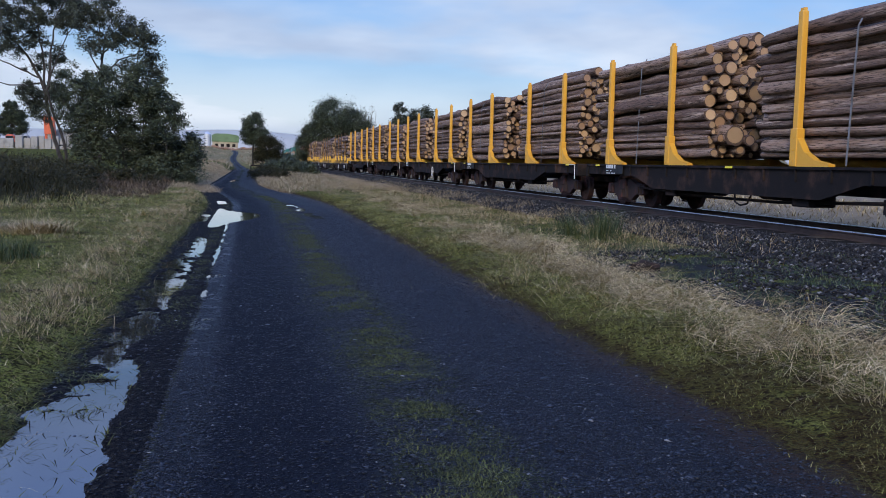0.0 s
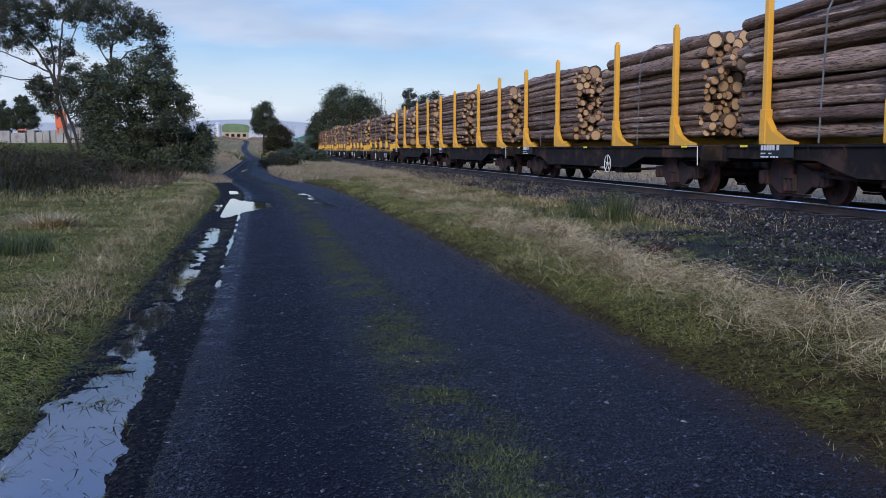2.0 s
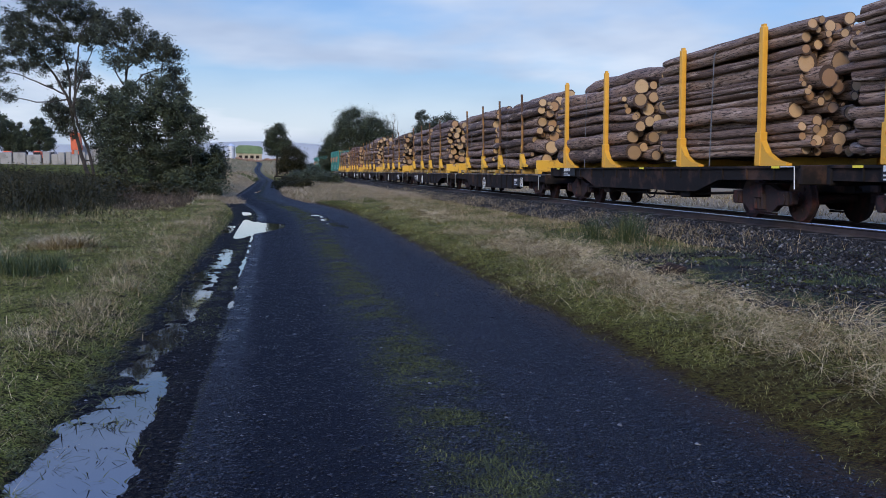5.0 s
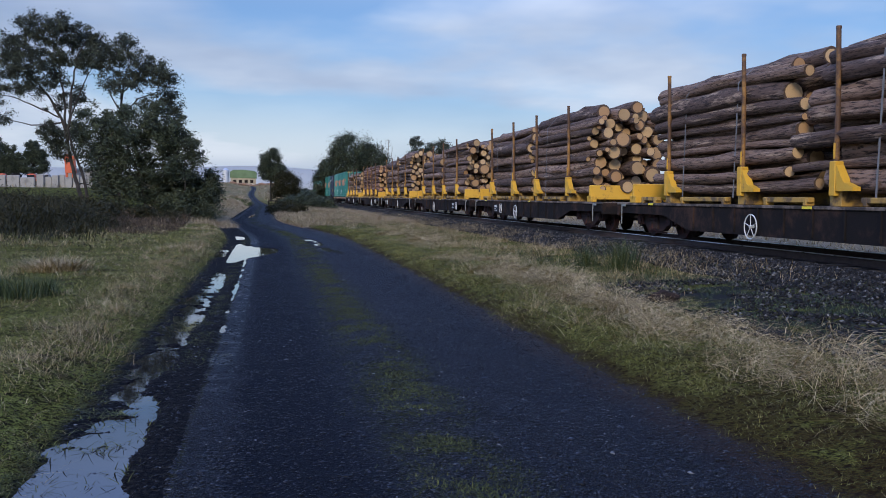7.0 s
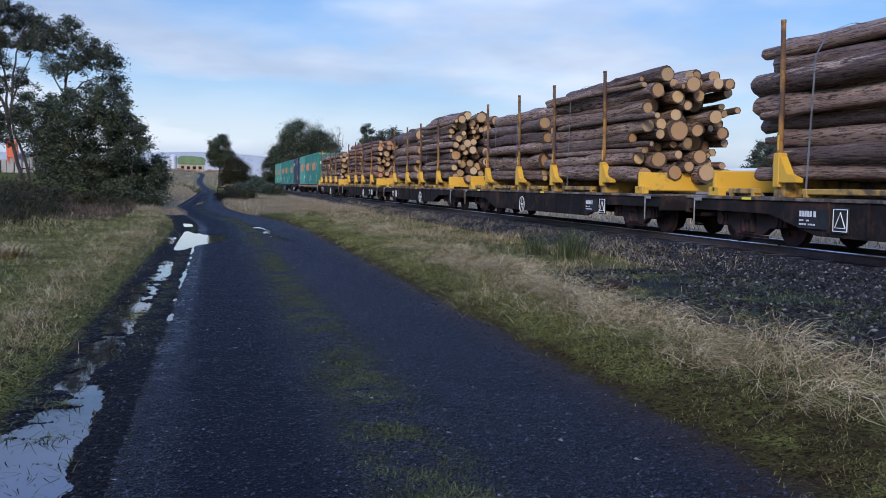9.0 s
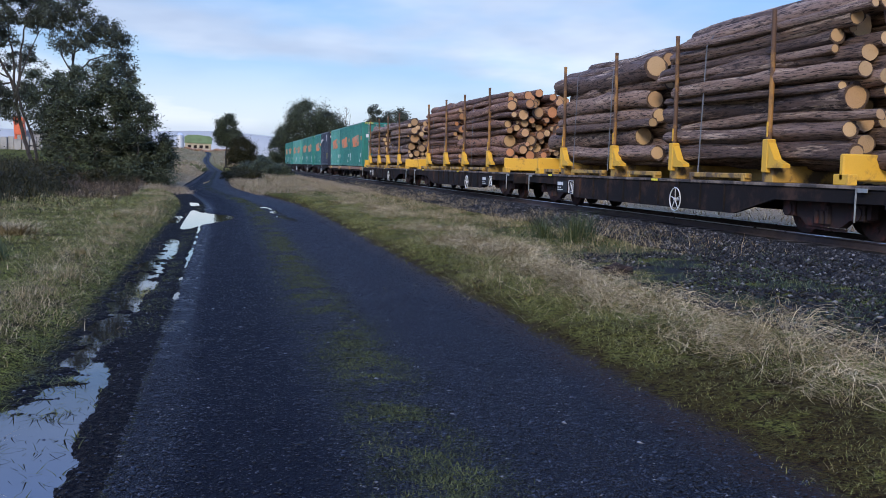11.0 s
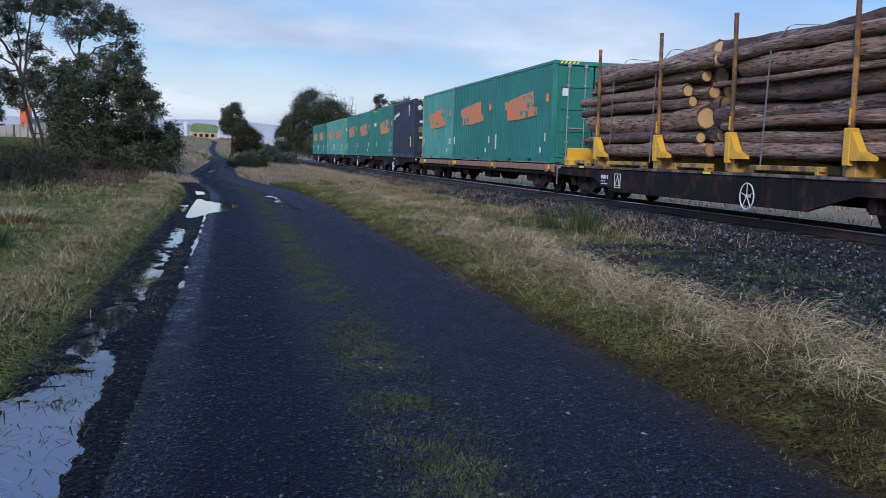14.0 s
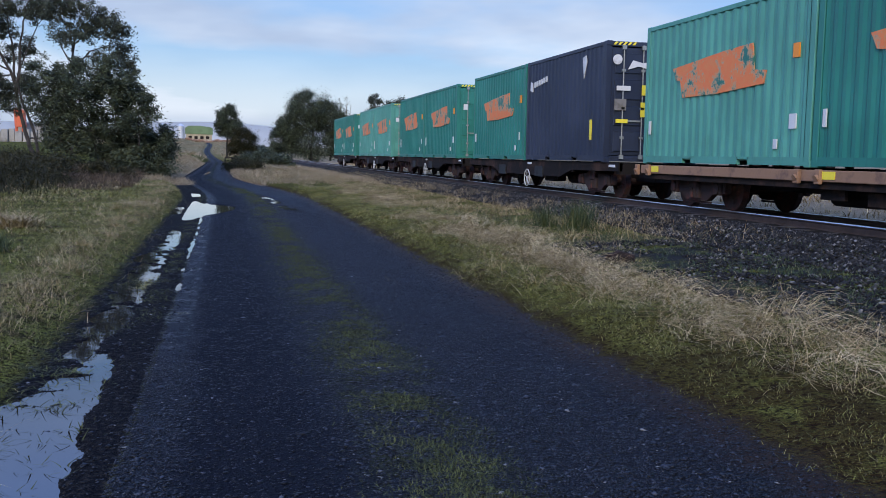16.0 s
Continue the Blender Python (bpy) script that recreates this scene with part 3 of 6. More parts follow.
def make_ground():
    def axis(pieces):
        out = []
        for a, b, n in pieces:
            out.append(np.linspace(a, b, n, endpoint=False))
        return np.concatenate(out + [np.array([pieces[-1][1]])])
    xs = axis([(-2500, -300, 8), (-300, -40, 20), (-40, -9, 40), (-9, -2, 80), (-2, -0.7, 40), (-0.7, -0.3, 22), (-0.3, 3.6, 80), (3.6, 9, 80), (9, 16, 40), (16, 60, 24), (60, 400, 12), (400, 2500, 6)])
    ys = axis([(-600, -20, 10), (-20, 0.5, 18), (0.5, 2, 15), (2, 14, 170), (14, 40, 210), (40, 90, 110), (90, 200, 60), (200, 600, 40), (600, 3000, 12)])
    X, Y = np.meshgrid(xs, ys)
    Z = height(X, Y)
    n, k = X.shape
    idx = np.arange(n * k).reshape(n, k)
    quads = np.stack([idx[:-1, :-1], idx[:-1, 1:], idx[1:, 1:], idx[1:, :-1]], -1).reshape(-1, 4)
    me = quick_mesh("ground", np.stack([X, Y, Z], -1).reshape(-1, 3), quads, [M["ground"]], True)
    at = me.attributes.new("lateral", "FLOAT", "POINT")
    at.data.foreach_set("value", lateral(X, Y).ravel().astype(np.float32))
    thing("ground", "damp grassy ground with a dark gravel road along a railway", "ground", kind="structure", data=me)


def make_water():
    spots = [("shallow sky-blue puddle in the gutter beside the gravel road", (-1.75, 1.0), (-0.3, 8.25)), ("broken shallow puddle among grass in the road's gutter", (-1.75, 8.25), (-0.3, 19.0)),
             ("bright puddle across the wheel track of the gravel road", (-1.9, 19.0), (0.9, 39.0)), ("small bright puddle in the far wheel track of the road", (1.0, 22.5), (2.6, 36.5)),
             ("narrow wet rut where the road bends", (0.0, 55.0), (1.7, 85.0))]
    for label, (x0, y0), (x1, y1) in spots:
        s = Shape()
        n = 12
        ys = np.linspace(y0, y1, n + 1)
        for a, b in zip(ys[:-1], ys[1:]):
            s.face([(x0 + bend(a), a, WATER), (x1 + bend(a), a, WATER), (x1 + bend(b), b, WATER), (x0 + bend(b), b, WATER)])
        thing("puddle", label, "puddle", "puddles on the road", data=s.mesh("puddle", [M["water"]]))


make_ground()
make_water()

# ---- railway ----


def make_track():
    track = thing("railway_track", "straight narrow-gauge railway track on dark ballast", "railway track", kind="structure")
    for side in (-0.57, 0.57):
        s = Shape()
        x = XC + side
        s.prism([(x - 0.06, ZR - 0.15), (x + 0.06, ZR - 0.15), (x + 0.055, ZR - 0.135), (x + 0.01, ZR - 0.12), (x + 0.01, ZR - 0.045), (x + 0.033, ZR - 0.03), (x + 0.033, ZR - 0.012), (x - 0.033, ZR - 0.012), (x - 0.033, ZR - 0.03), (x - 0.01, ZR - 0.045), (x - 0.01, ZR - 0.12), (x - 0.055, ZR - 0.135)], "y", -120, 420)
        r = part("rail", s, M["railside"], track)
        h = Shape()
        h.prism([(x - 0.033, ZR - 0.012), (x + 0.033, ZR - 0.012), (x + 0.028, ZR), (x - 0.028, ZR)], "y", -120, 420)
        part("rail_head", h, M["rail"], r, "polished running surface of the rail")
    s = Shape()
    for i in range(330):
        y = -10 + i * 0.66
        s.box(XC - 1.0, XC + 1.0, y - 0.11, y + 0.11, ZR - 0.3, ZR - 0.142, c=0.012)
    part("sleepers", s, M["sleeper"], track, "grey timber sleepers")


make_track()

# ---- train ----


def travel(t):
    """Metres that the train has come since 8 s."""
    return 11.818 * (t - 8) + 0.0366 * (t - 8) ** 2


MOVING = []          # (thing, its place along the track at 8 s)
WHEELS = []          # wheelsets, which roll


def ride(ob, y):
    MOVING.append((ob, y))
    ob.matrix_basis = pose(XC, y - travel(0), ZR)
    return ob


def wheelset_mesh():
    s = Shape()
    for side in (-0.57, 0.57):
        k = 1 if side > 0 else -1
        s.tube([(side + k * 0.06, 0, 0), (side + k * 0.055, 0, 0), (side - k * 0.035, 0, 0), (side - k * 0.04, 0, 0), (side - k * 0.065, 0, 0)], [0.40, 0.415, 0.42, 0.445, 0.44], 24)
        s.tube([(side + k * 0.06, 0, 0), (side + k * 0.1, 0, 0)], [0.13, 0.1], 12)
        for a in range(6):
            c, d = math.cos(a * 1.047), math.sin(a * 1.047)
            s.tube([(side + k * 0.062, 0.24 * c, 0.24 * d), (side + k * 0.075, 0.24 * c, 0.24 * d)], 0.045, 8)
    s.tube([(-0.8, 0, 0), (0.8, 0, 0)], 0.075, 10)
    return s.mesh("wheelset", [M["wheel"]])


def bogie_mesh():
    s = Shape()
    for x in (-0.86, 0.86):
        o = [(-1.12, 0.34), (-1.12, 0.56), (-0.6, 0.58), (-0.3, 0.68), (0.3, 0.68), (0.6, 0.58), (1.12, 0.56), (1.12, 0.34), (0.64, 0.3), (0.42, 0.17), (-0.42, 0.17), (-0.64, 0.3)]
        s.prism(o, "x", x - 0.06, x + 0.06)
        for y in (-0.875, 0.875):
            s.box(x - 0.11, x + 0.11, y - 0.15, y + 0.15, 0.3, 0.56, c=0.02)
            s.tube([(x - 0.13, y, 0.42), (x + 0.13, y, 0.42)], 0.11, 10)
        for y in (-0.14, 0.0, 0.14):
            s.tube([(x * 1.08, y, 0.22), (x * 1.08, y, 0.5)], 0.06, 8)
        s.box(x - 0.02, x + 0.02, -0.5, 0.5, 0.12, 0.16)
    s.box(-1.0, 1.0, -0.16, 0.16, 0.42, 0.7, c=0.02)
    for y in (-0.36, 0.36):
        s.box(-0.72, 0.72, y - 0.05, y + 0.05, 0.3, 0.4)
    return s.mesh("bogie", [M["wheel"]])


MESH_WHEELS, MESH_BOGIE = wheelset_mesh(), bogie_mesh()


def add_bogies(wagon, at):
    for y in at:
        b = part("bogie", MESH_BOGIE, None, wagon, m=pose(0, y, 0), label="rusty brown cast bogie")
        for w in (-0.875, 0.875):
            WHEELS.append(part("wheelset", MESH_WHEELS, None, b, m=pose(0, w, 0.42)))


def handwheel_shape(x, y, z, r=0.22):
    s = Shape()
    n = 18
    ring = [(x, y + r * math.cos(2 * math.pi * k / n), z + r * math.sin(2 * math.pi * k / n)) for k in range(n + 1)]
    s.tube(ring, 0.012, 6, caps=False)
    for k in range(5):
        a = 2 * math.pi * k / 5 + 0.3
        s.tube([(x, y, z), (x, y + r * math.cos(a), z + r * math.sin(a))], 0.008, 5)
    s.tube([(x - 0.02, y, z), (x + 0.12, y, z)], 0.03, 8)
    return s


def add_couplers(w, half):
    for k in (-1, 1):
        s = Shape()
        s.box(-0.13, 0.13, min(k * half, k * (half - 0.9)), max(k * half, k * (half - 0.9)), 0.62, 0.84, c=0.02)
        s.box(-0.2, 0.2, min(k * half, k * (half - 0.28)), max(k * half, k * (half - 0.28)), 0.56, 0.9, c=0.03)
        part("coupler", s, M["steel"], w)


def plate_shape(x, y, z, w=1.0, h=0.3, bars=True):
    """A dark data panel with bars for its writing and a white outlined triangle."""
    s = Shape()
    s.box(x - 0.012, x, y - w / 2, y + w / 2, z - h / 2, z + h / 2)
    if bars:
        # the writing runs from far to near
        for y0, y1, z0, z1 in ((0.46, 0.02, 0.03, 0.12), (-0.02, -0.12, 0.03, 0.12), (0.46, 0.3, -0.04, -0.015), (0.22, 0.1, -0.04, -0.015), (0.46, 0.2, -0.1, -0.075), (0.16, -0.1, -0.1, -0.075)):
            n = max(1, int(abs(y1 - y0) / 0.075))
            for k in range(n):
                a, b = y + (y0 + (y1 - y0) * k / n) * w, y + (y0 + (y1 - y0) * (k + 0.72) / n) * w
                s.box(x - 0.018, x - 0.012, min(a, b), max(a, b), z + z0, z + z1, 1)
    return s


def wagon_a(y, wheel_at):
    """Skeleton log wagon with new yellow stanchions, 15.6 m over couplers."""
    w = ride(thing("log_wagon", "black flat log wagon with bright yellow stanchions on rails", "wagon", "log train wagons"), y)
    s = Shape()
    for k in (-1, 1):
        x = k * 1.16
        s.prism([(-7.35, 0.78), (-7.35, 1.02), (7.35, 1.02), (7.35, 0.78), (4.3, 0.76), (3.2, 0.5), (-3.2, 0.5), (-4.3, 0.76)], "x", x - 0.05, x + 0.05)
        s.box(x - 0.09, x + 0.09, -7.4, 7.4, 0.985, 1.03)
        for i in range(14):
            yy = -6.5 + i
            s.box(x + k * 0.05, x + k * 0.085, yy - 0.02, yy + 0.02, 0.78, 1.0)
    s.box(-0.2, 0.2, -7.4, 7.4, 0.55, 1.0)
    for i in range(17):
        yy = -7.2 + i * 0.9
        s.box(-1.1, 1.1, yy - 0.09, yy + 0.09, 0.8, 1.015)
    for k in (-1, 1):
        s.box(-1.25, 1.25, k * 7.4 - 0.06, k * 7.4 + 0.06, 0.7, 1.04, c=0.02)
        # brake gear and air reservoirs slung below
        s.tube([(-0.75, k * 1.3 - 0.5, 0.62), (-0.75, k * 1.3 + 0.5, 0.62)], 0.2, 12)
        s.box(-1.12, -0.6, k * 2.5 - 0.25, k * 2.5 + 0.25, 0.36, 0.6, c=0.02)
    s.tube([(-0.95, -4.5, 0.5), (-0.95, -1.5, 0.4), (-0.95, 1.5, 0.4), (-0.95, 4.5, 0.5)], 0.03, 6)
    part("underframe", s, M["steel"], w)
    add_couplers(w, 7.85)
    add_bogies(w, (-5.5, 5.5))
    for yy in (-5.95, -2.45, 2.45, 5.95):
        b = Shape()
        b.box(-1.2, 1.2, yy - 0.11, yy + 0.11, 1.03, 1.2, c=0.01)
        part("bolster", b, M["oldyellow"], w, "yellow cross bolster")
        for k in (-1, 1):
            p = Shape()
            x = k * 1.19
            p.box(x - 0.055, x + 0.055, yy - 0.07, yy + 0.07, 1.62, 3.58, c=0.012)
            p.box(x - 0.075, x + 0.075, yy - 0.1, yy + 0.1, 1.03, 1.66, c=0.012)
            p.prism([(yy - 0.1, 1.5), (yy - 0.1, 1.03), (yy - 1.0, 1.03), (yy - 1.0, 1.07), (yy - 0.62, 1.13), (yy - 0.3, 1.27)], "x", x - 0.06, x + 0.06)
            p.box(x - 0.03, x + 0.03, yy - 0.055, yy + 0.055, 3.58, 3.63)
            for zz in (1.12, 1.3, 1.5):
                p.tube([(x - 0.085, yy, zz), (x + 0.085, yy, zz)], 0.018, 6)
            part("stanchion", p, M["yellow"], w)
    if wheel_at:
        part("handwheel", handwheel_shape(-1.27, wheel_at, 0.58), M["white"], w, "white spoked brake handwheel")
    part("data_panel", plate_shape(-1.252, 5.45, 0.9, 1.1, 0.2), [M["plate"], M["white"]], w, "dark panel with white lettering bars")
    for yy in (-6.6, -0.3, 6.6):
        r = Shape()
        r.box(-1.262, -1.25, yy - 0.13, yy + 0.13, 0.985, 1.025)
        part("reflector", r, M["reflect"], w, "yellow reflective strip")
    for yy in (-7.1,):
        g = Shape()
        g.tube([(-1.27, yy + 0.3, 1.01), (-1.27, yy - 0.16, 1.01), (-1.27, yy - 0.18, 0.62)], 0.011, 6)
        part("hand_rail", g, M["white"], w, "white shunter's hand rail")
    h = Shape()
    h.tube([(-1.1, -0.9, 0.5), (-1.12, -0.8, 0.34), (-1.12, -0.55, 0.3), (-1.12, -0.35, 0.36), (-1.1, -0.3, 0.5)], 0.018, 6)
    part("brake_hose", h, M["steel"], w)
    return w


def wagon_b(y, wheel_at, plate_at):
    """Older fishbelly log wagon with rusty stanchions in yellow sockets, 17.2 m over couplers."""
    w = ride(thing("log_wagon", "old black fishbelly log wagon with rusty stanchions and worn yellow sockets", "wagon", "log train wagons"), y)
    s = Shape()
    for k in (-1, 1):
        x = k * 1.14
        s.prism([(-8.0, 0.58), (-8.0, 0.8), (8.0, 0.8), (8.0, 0.58), (5.2, 0.56), (3.9, 0.26), (-3.9, 0.26), (-5.2, 0.56)], "x", x - 0.04, x + 0.04)
        for i in range(9):
            yy = -3.6 + i * 0.9
            s.box(x + k * 0.04, x + k * 0.07, yy - 0.02, yy + 0.02, 0.3, 0.78)
    s.box(-0.25, 0.25, -8.0, 8.0, 0.4, 0.78)
    for k in (-1, 1):
        s.box(-1.2, 1.2, k * 8.0 - 0.06, k * 8.0 + 0.06, 0.5, 0.82, c=0.02)
        s.tube([(-0.6, k * 2.0 - 0.45, 0.4), (-0.6, k * 2.0 + 0.45, 0.4)], 0.17, 12)
    part("underframe", s, M["steel"], w)
    d = Shape()
    d.box(-1.21, 1.21, -8.05, 8.05, 0.78, 0.835, c=0.008)
    part("deck", d, M["deck"], w, "dusty steel deck edge")
    add_couplers(w, 8.6)
    add_bogies(w, (-6.2, 6.2))
    for yy in (-4.95, -1.5, 1.55, 4.95):
        b = Shape()
        b.box(-1.17, 1.17, yy - 0.16, yy + 0.16, 0.835, 1.12, c=0.012)
        part("bolster", b, M["grimy"], w, "grimy yellow cross bolster")
        for k in (-1, 1):
            x = k * 1.17
            f = k * 0.02
            p = Shape()
            p.box(x - 0.08, x + 0.08, yy - 0.085, yy + 0.075, 1.0, 1.56, c=0.012)
            p.prism([(yy - 0.1, 1.5), (yy - 0.1, 1.08), (yy - 0.55, 1.08), (yy - 0.55, 1.14), (yy - 0.3, 1.22)], "x", x - 0.07, x + 0.07)
            p.box(x - 0.03 + f, x + 0.03 + f, yy - 0.02, yy + 0.02, 1.6, 1.85)
            st = part("stanchion_socket", p, M["oldyellow"], w)
            q = Shape()
            q.tube([(x, yy, 1.3), (x, yy, 2.5), (x + f, yy + 0.01, 3.66)], [0.046, 0.043, 0.04], 10)
            q.tube([(x + f, yy + 0.01, 3.66), (x + f, yy + 0.01, 3.7)], [0.046, 0.042], 10)
            part("stanchion", q, M["rustpost"], st, "rusty stanchion with flaking yellow paint")
    for yy in (-6.95, 7.0):
        e = Shape()
        e.box(-1.2, 1.2, yy - 0.05, yy + 0.05, 0.9, 1.3, c=0.02)
        for x in (-1.12, 1.12):
            e.box(x - 0.08, x + 0.08, yy - 0.18, yy + 0.18, 0.835, 1.0, c=0.01)
        part("end_bulkhead", e, M["oldyellow"], w, "worn yellow end beam")
    for yy, ln in ((-3.2, 2.1), (0.05, 1.5), (3.3, 2.1), (6.1, 0.9)):
        e = Shape()
        e.box(-1.16, -1.04, yy - ln / 2, yy + ln / 2, 0.89, 0.98, c=0.012)
        for j in (-1, 1):
            a = yy + j * (ln / 2 - 0.1)
            e.box(-1.17, -1.0, a - 0.05, a + 0.05, 0.835, 0.98, c=0.012)
        part("lashing_rail", e, M["grimy"], w, "grimy yellow lashing rail")
    part("handwheel", handwheel_shape(-1.25, wheel_at, 0.43, 0.23), M["white"], w, "white spoked brake handwheel")
    part("data_panel", plate_shape(-1.2, plate_at + 0.25, 0.52, 0.75, 0.3), [M["plate"], M["white"]], w, "dark panel with white lettering bars")
    p = Shape()
    z0, y0 = 0.52, plate_at - 0.4
    p.box(-1.205, -1.19, y0 - 0.19, y0 + 0.19, z0 - 0.19, z0 + 0.19)
    wp = part("warning_panel", p, M["plate"], w, "dark square warning panel")
    for outline in (((-0.12, -0.11), (0.12, -0.11), (0.0, 0.12), (-0.12, -0.11)), ((-0.16, -0.16), (0.16, -0.16), (0.16, 0.16), (-0.16, 0.16), (-0.16, -0.16))):
        q = Shape()
        q.tube([(-1.208, y0 + a, z0 + c) for a, c in outline], 0.011, 4)
        part("white_outline", q, M["white"], wp, "white painted outline")
    for yy in (-7.5, 7.5):
        g = Shape()
        g.tube([(-1.24, yy + 0.12, 0.8), (-1.24, yy + 0.12, 0.3)], 0.014, 6)
        g.box(-1.245, -1.225, yy - 0.12, yy + 0.12, 0.74, 0.8)
        part("step_rail", g, M["galv"], w, "grey shunter's step")
    for yy in (-0.76, 5.84):
        r = Shape()
        r.box(-1.225, -1.212, yy - 0.14, yy + 0.14, 0.785, 0.83)
        part("reflector", r, M["reflect"], w, "yellow reflective strip")
    return w


# ---- logs ----


def log_mesh(seed, mats):
    r = random.Random(seed)
    s = Shape()
    seg, n = 14, 9
    ax, az = r.uniform(-0.9, 0.9), r.uniform(-0.5, 0.5)
    taper = r.uniform(0.0, 0.22)
    lump = [r.uniform(0.9, 1.1) for _ in range(seg)]
    knots = {(r.randrange(1, n - 1), r.randrange(seg)): r.uniform(1.18, 1.45) for _ in range(5)}
    rings = []
    for k in range(n):
        y = -0.5 + k / (n - 1)
        b = math.sin(math.pi * k / (n - 1))
        rad = 1 + taper * 0.5 - taper * k / (n - 1)
        wob = r.uniform(-0.16, 0.16), r.uniform(-0.16, 0.16)
        tilt = r.uniform(-0.004, 0.004) if k in (0, n - 1) else 0
        rings.append([(ax * b + wob[0] + rad * lump[j] * knots.get((k, j), 1) * r.uniform(0.97, 1.03) * math.cos(2 * math.pi * j / seg), y + tilt * math.cos(2 * math.pi * j / seg),
                       az * b + wob[1] + rad * lump[j] * knots.get((k, j), 1) * r.uniform(0.97, 1.03) * math.sin(2 * math.pi * j / seg)) for j in range(seg)])
    for ring in rings:
        s.v += ring
    for k in range(n - 1):
        for j in range(seg):
            a, b = k * seg + j, k * seg + (j + 1) % seg
            s.f.append((a, b, b + seg, a + seg))
            s.m.append(0)
    s.f += [tuple(seg - 1 - j for j in range(seg)), tuple((n - 1) * seg + j for j in range(seg))]
    s.m += [1, 1]
    me = s.mesh("log", mats)
    me.polygons.foreach_set("use_smooth", [len(p.vertices) == 4 for p in me.polygons])
    return me


LOGS_A = [log_mesh(k, [M["barkA"], M["cutA"]]) for k in range(7)]
LOGS_B = [log_mesh(50 + k, [M["barkB"], M["cutB"]]) for k in range(7)]
LOGS_C = [log_mesh(80 + k, [M["barkC"], M["cutC"]]) for k in range(7)]


def stack_circles(rng, half, base, top, crown, radii):
    """Rolls logs into a stack between the stanchions, each into the lowest hollow."""
    X, Z, R = np.zeros(0), np.zeros(0), np.zeros(0)
    out = []
    for _ in range(400):
        r = radii(rng)
        xs = np.linspace(-half + r, half - r, 50) + rng.uniform(-0.01, 0.01)
        z = np.full(50, base + r)
        if len(X):
            d = (r + R)[None, :] ** 2 - (xs[:, None] - X[None, :]) ** 2
            z = np.maximum(z, np.where(d > 0, Z[None, :] + np.sqrt(np.maximum(d, 0)) * 0.985, -9).max(1))
        lim = top + crown * (1 - (xs / half) ** 2) - r
        ok = z < lim
        if not ok.any():
            break
        cost = np.where(ok, z + rng.uniform(0, 0.06, 50), 99)
        i = int(cost.argmin())
        X, Z, R = np.append(X, xs[i]), np.append(Z, z[i]), np.append(R, r)
        out.append((xs[i], z[i], r))
    return out


def log_stack(y, local, length, base, top, crown, kind, seed, label, straps, half=1.09):
    """A stack of logs that lies on a wagon; its place is the wagon's, its logs are its parts."""
    rng = np.random.default_rng(seed)
    st = ride(thing("log_stack", label, "logs", "log stacks on the train"), y)
    if kind == "a":
        meshes, radii = LOGS_A, lambda g: float(np.clip(g.normal(0.083, 0.03), 0.045, 0.16)) if g.random() > 0.05 else float(g.uniform(0.13, 0.2))
    elif kind == "thick":
        meshes, radii = LOGS_B, lambda g: float(np.clip(g.normal(0.15, 0.05), 0.07, 0.29))
    elif kind == "small":
        meshes, radii = LOGS_C, lambda g: float(np.clip(g.normal(0.118, 0.04), 0.06, 0.23))
    else:
        meshes, radii = LOGS_B, lambda g: float(np.clip(g.normal(0.13, 0.05), 0.06, 0.26))
    circles = stack_circles(rng, half, base, top, crown, radii)
    for x, z, r in circles:
        dy = rng.normal(0, 0.17 if kind == "a" else 0.2 if z < 1.5 else 0.34)
        ln = length * rng.uniform(0.96, 1.02)
        ob = part("log", meshes[int(rng.integers(7))], None, st)
        flip = 180 if rng.random() < 0.5 else 0
        ob.matrix_basis = pose(x, local + dy, z, rng.normal(0, 0.25 if kind == "a" else 0.45), float(rng.uniform(0, 360)) if r < 0.12 else float(rng.uniform(-40, 40)), flip + rng.normal(0, 0.3)) @ Matrix.Diagonal((r, ln, r, 1))
    # webbing over the load, pulled down at both sides
    hi = max([c[1] + c[2] for c in circles])
    for yy in straps:
        s = Shape()
        pts = []
        for k in range(25):
            a = -half - 0.02 + (2 * half + 0.04) * k / 24
            tops = [zc + math.sqrt(max(rc * rc - (a - xc) ** 2, 0)) for xc, zc, rc in circles if abs(a - xc) < rc]
            pts.append((a, local + yy, max(tops, default=top - 0.2) + 0.02))
        hull = []
        for p in pts:
            while len(hull) > 1 and (hull[-1][0] - hull[-2][0]) * (p[2] - hull[-2][2]) - (hull[-1][2] - hull[-2][2]) * (p[0] - hull[-2][0]) >= 0:
                hull.pop()
            hull.append(p)
        hull = [(-half - 0.06, local + yy + 0.1, base - 0.15)] + [(-half - 0.05, local + yy, hull[0][2] - 0.05)] + hull + [(half + 0.05, local + yy, hull[-1][2] - 0.05), (half + 0.06, local + yy + 0.1, base - 0.15)]
        for p, q in zip(hull[:-1], hull[1:]):
            s.face([(p[0], p[1] - 0.022, p[2]), (p[0], p[1] + 0.022, p[2]), (q[0], q[1] + 0.022, q[2]), (q[0], q[1] - 0.022, q[2])])
            s.face([(p[0] * 0.995, p[1] - 0.022, p[2] - 0.006), (q[0] * 0.995, q[1] - 0.022, q[2] - 0.006), (q[0] * 0.995, q[1] + 0.022, q[2] - 0.006), (p[0] * 0.995, p[1] + 0.022, p[2] - 0.006)])
        part("lashing_strap", s, M["strap"], st, "grey webbing strap drawn over the logs")
    return st


# ---- containers ----


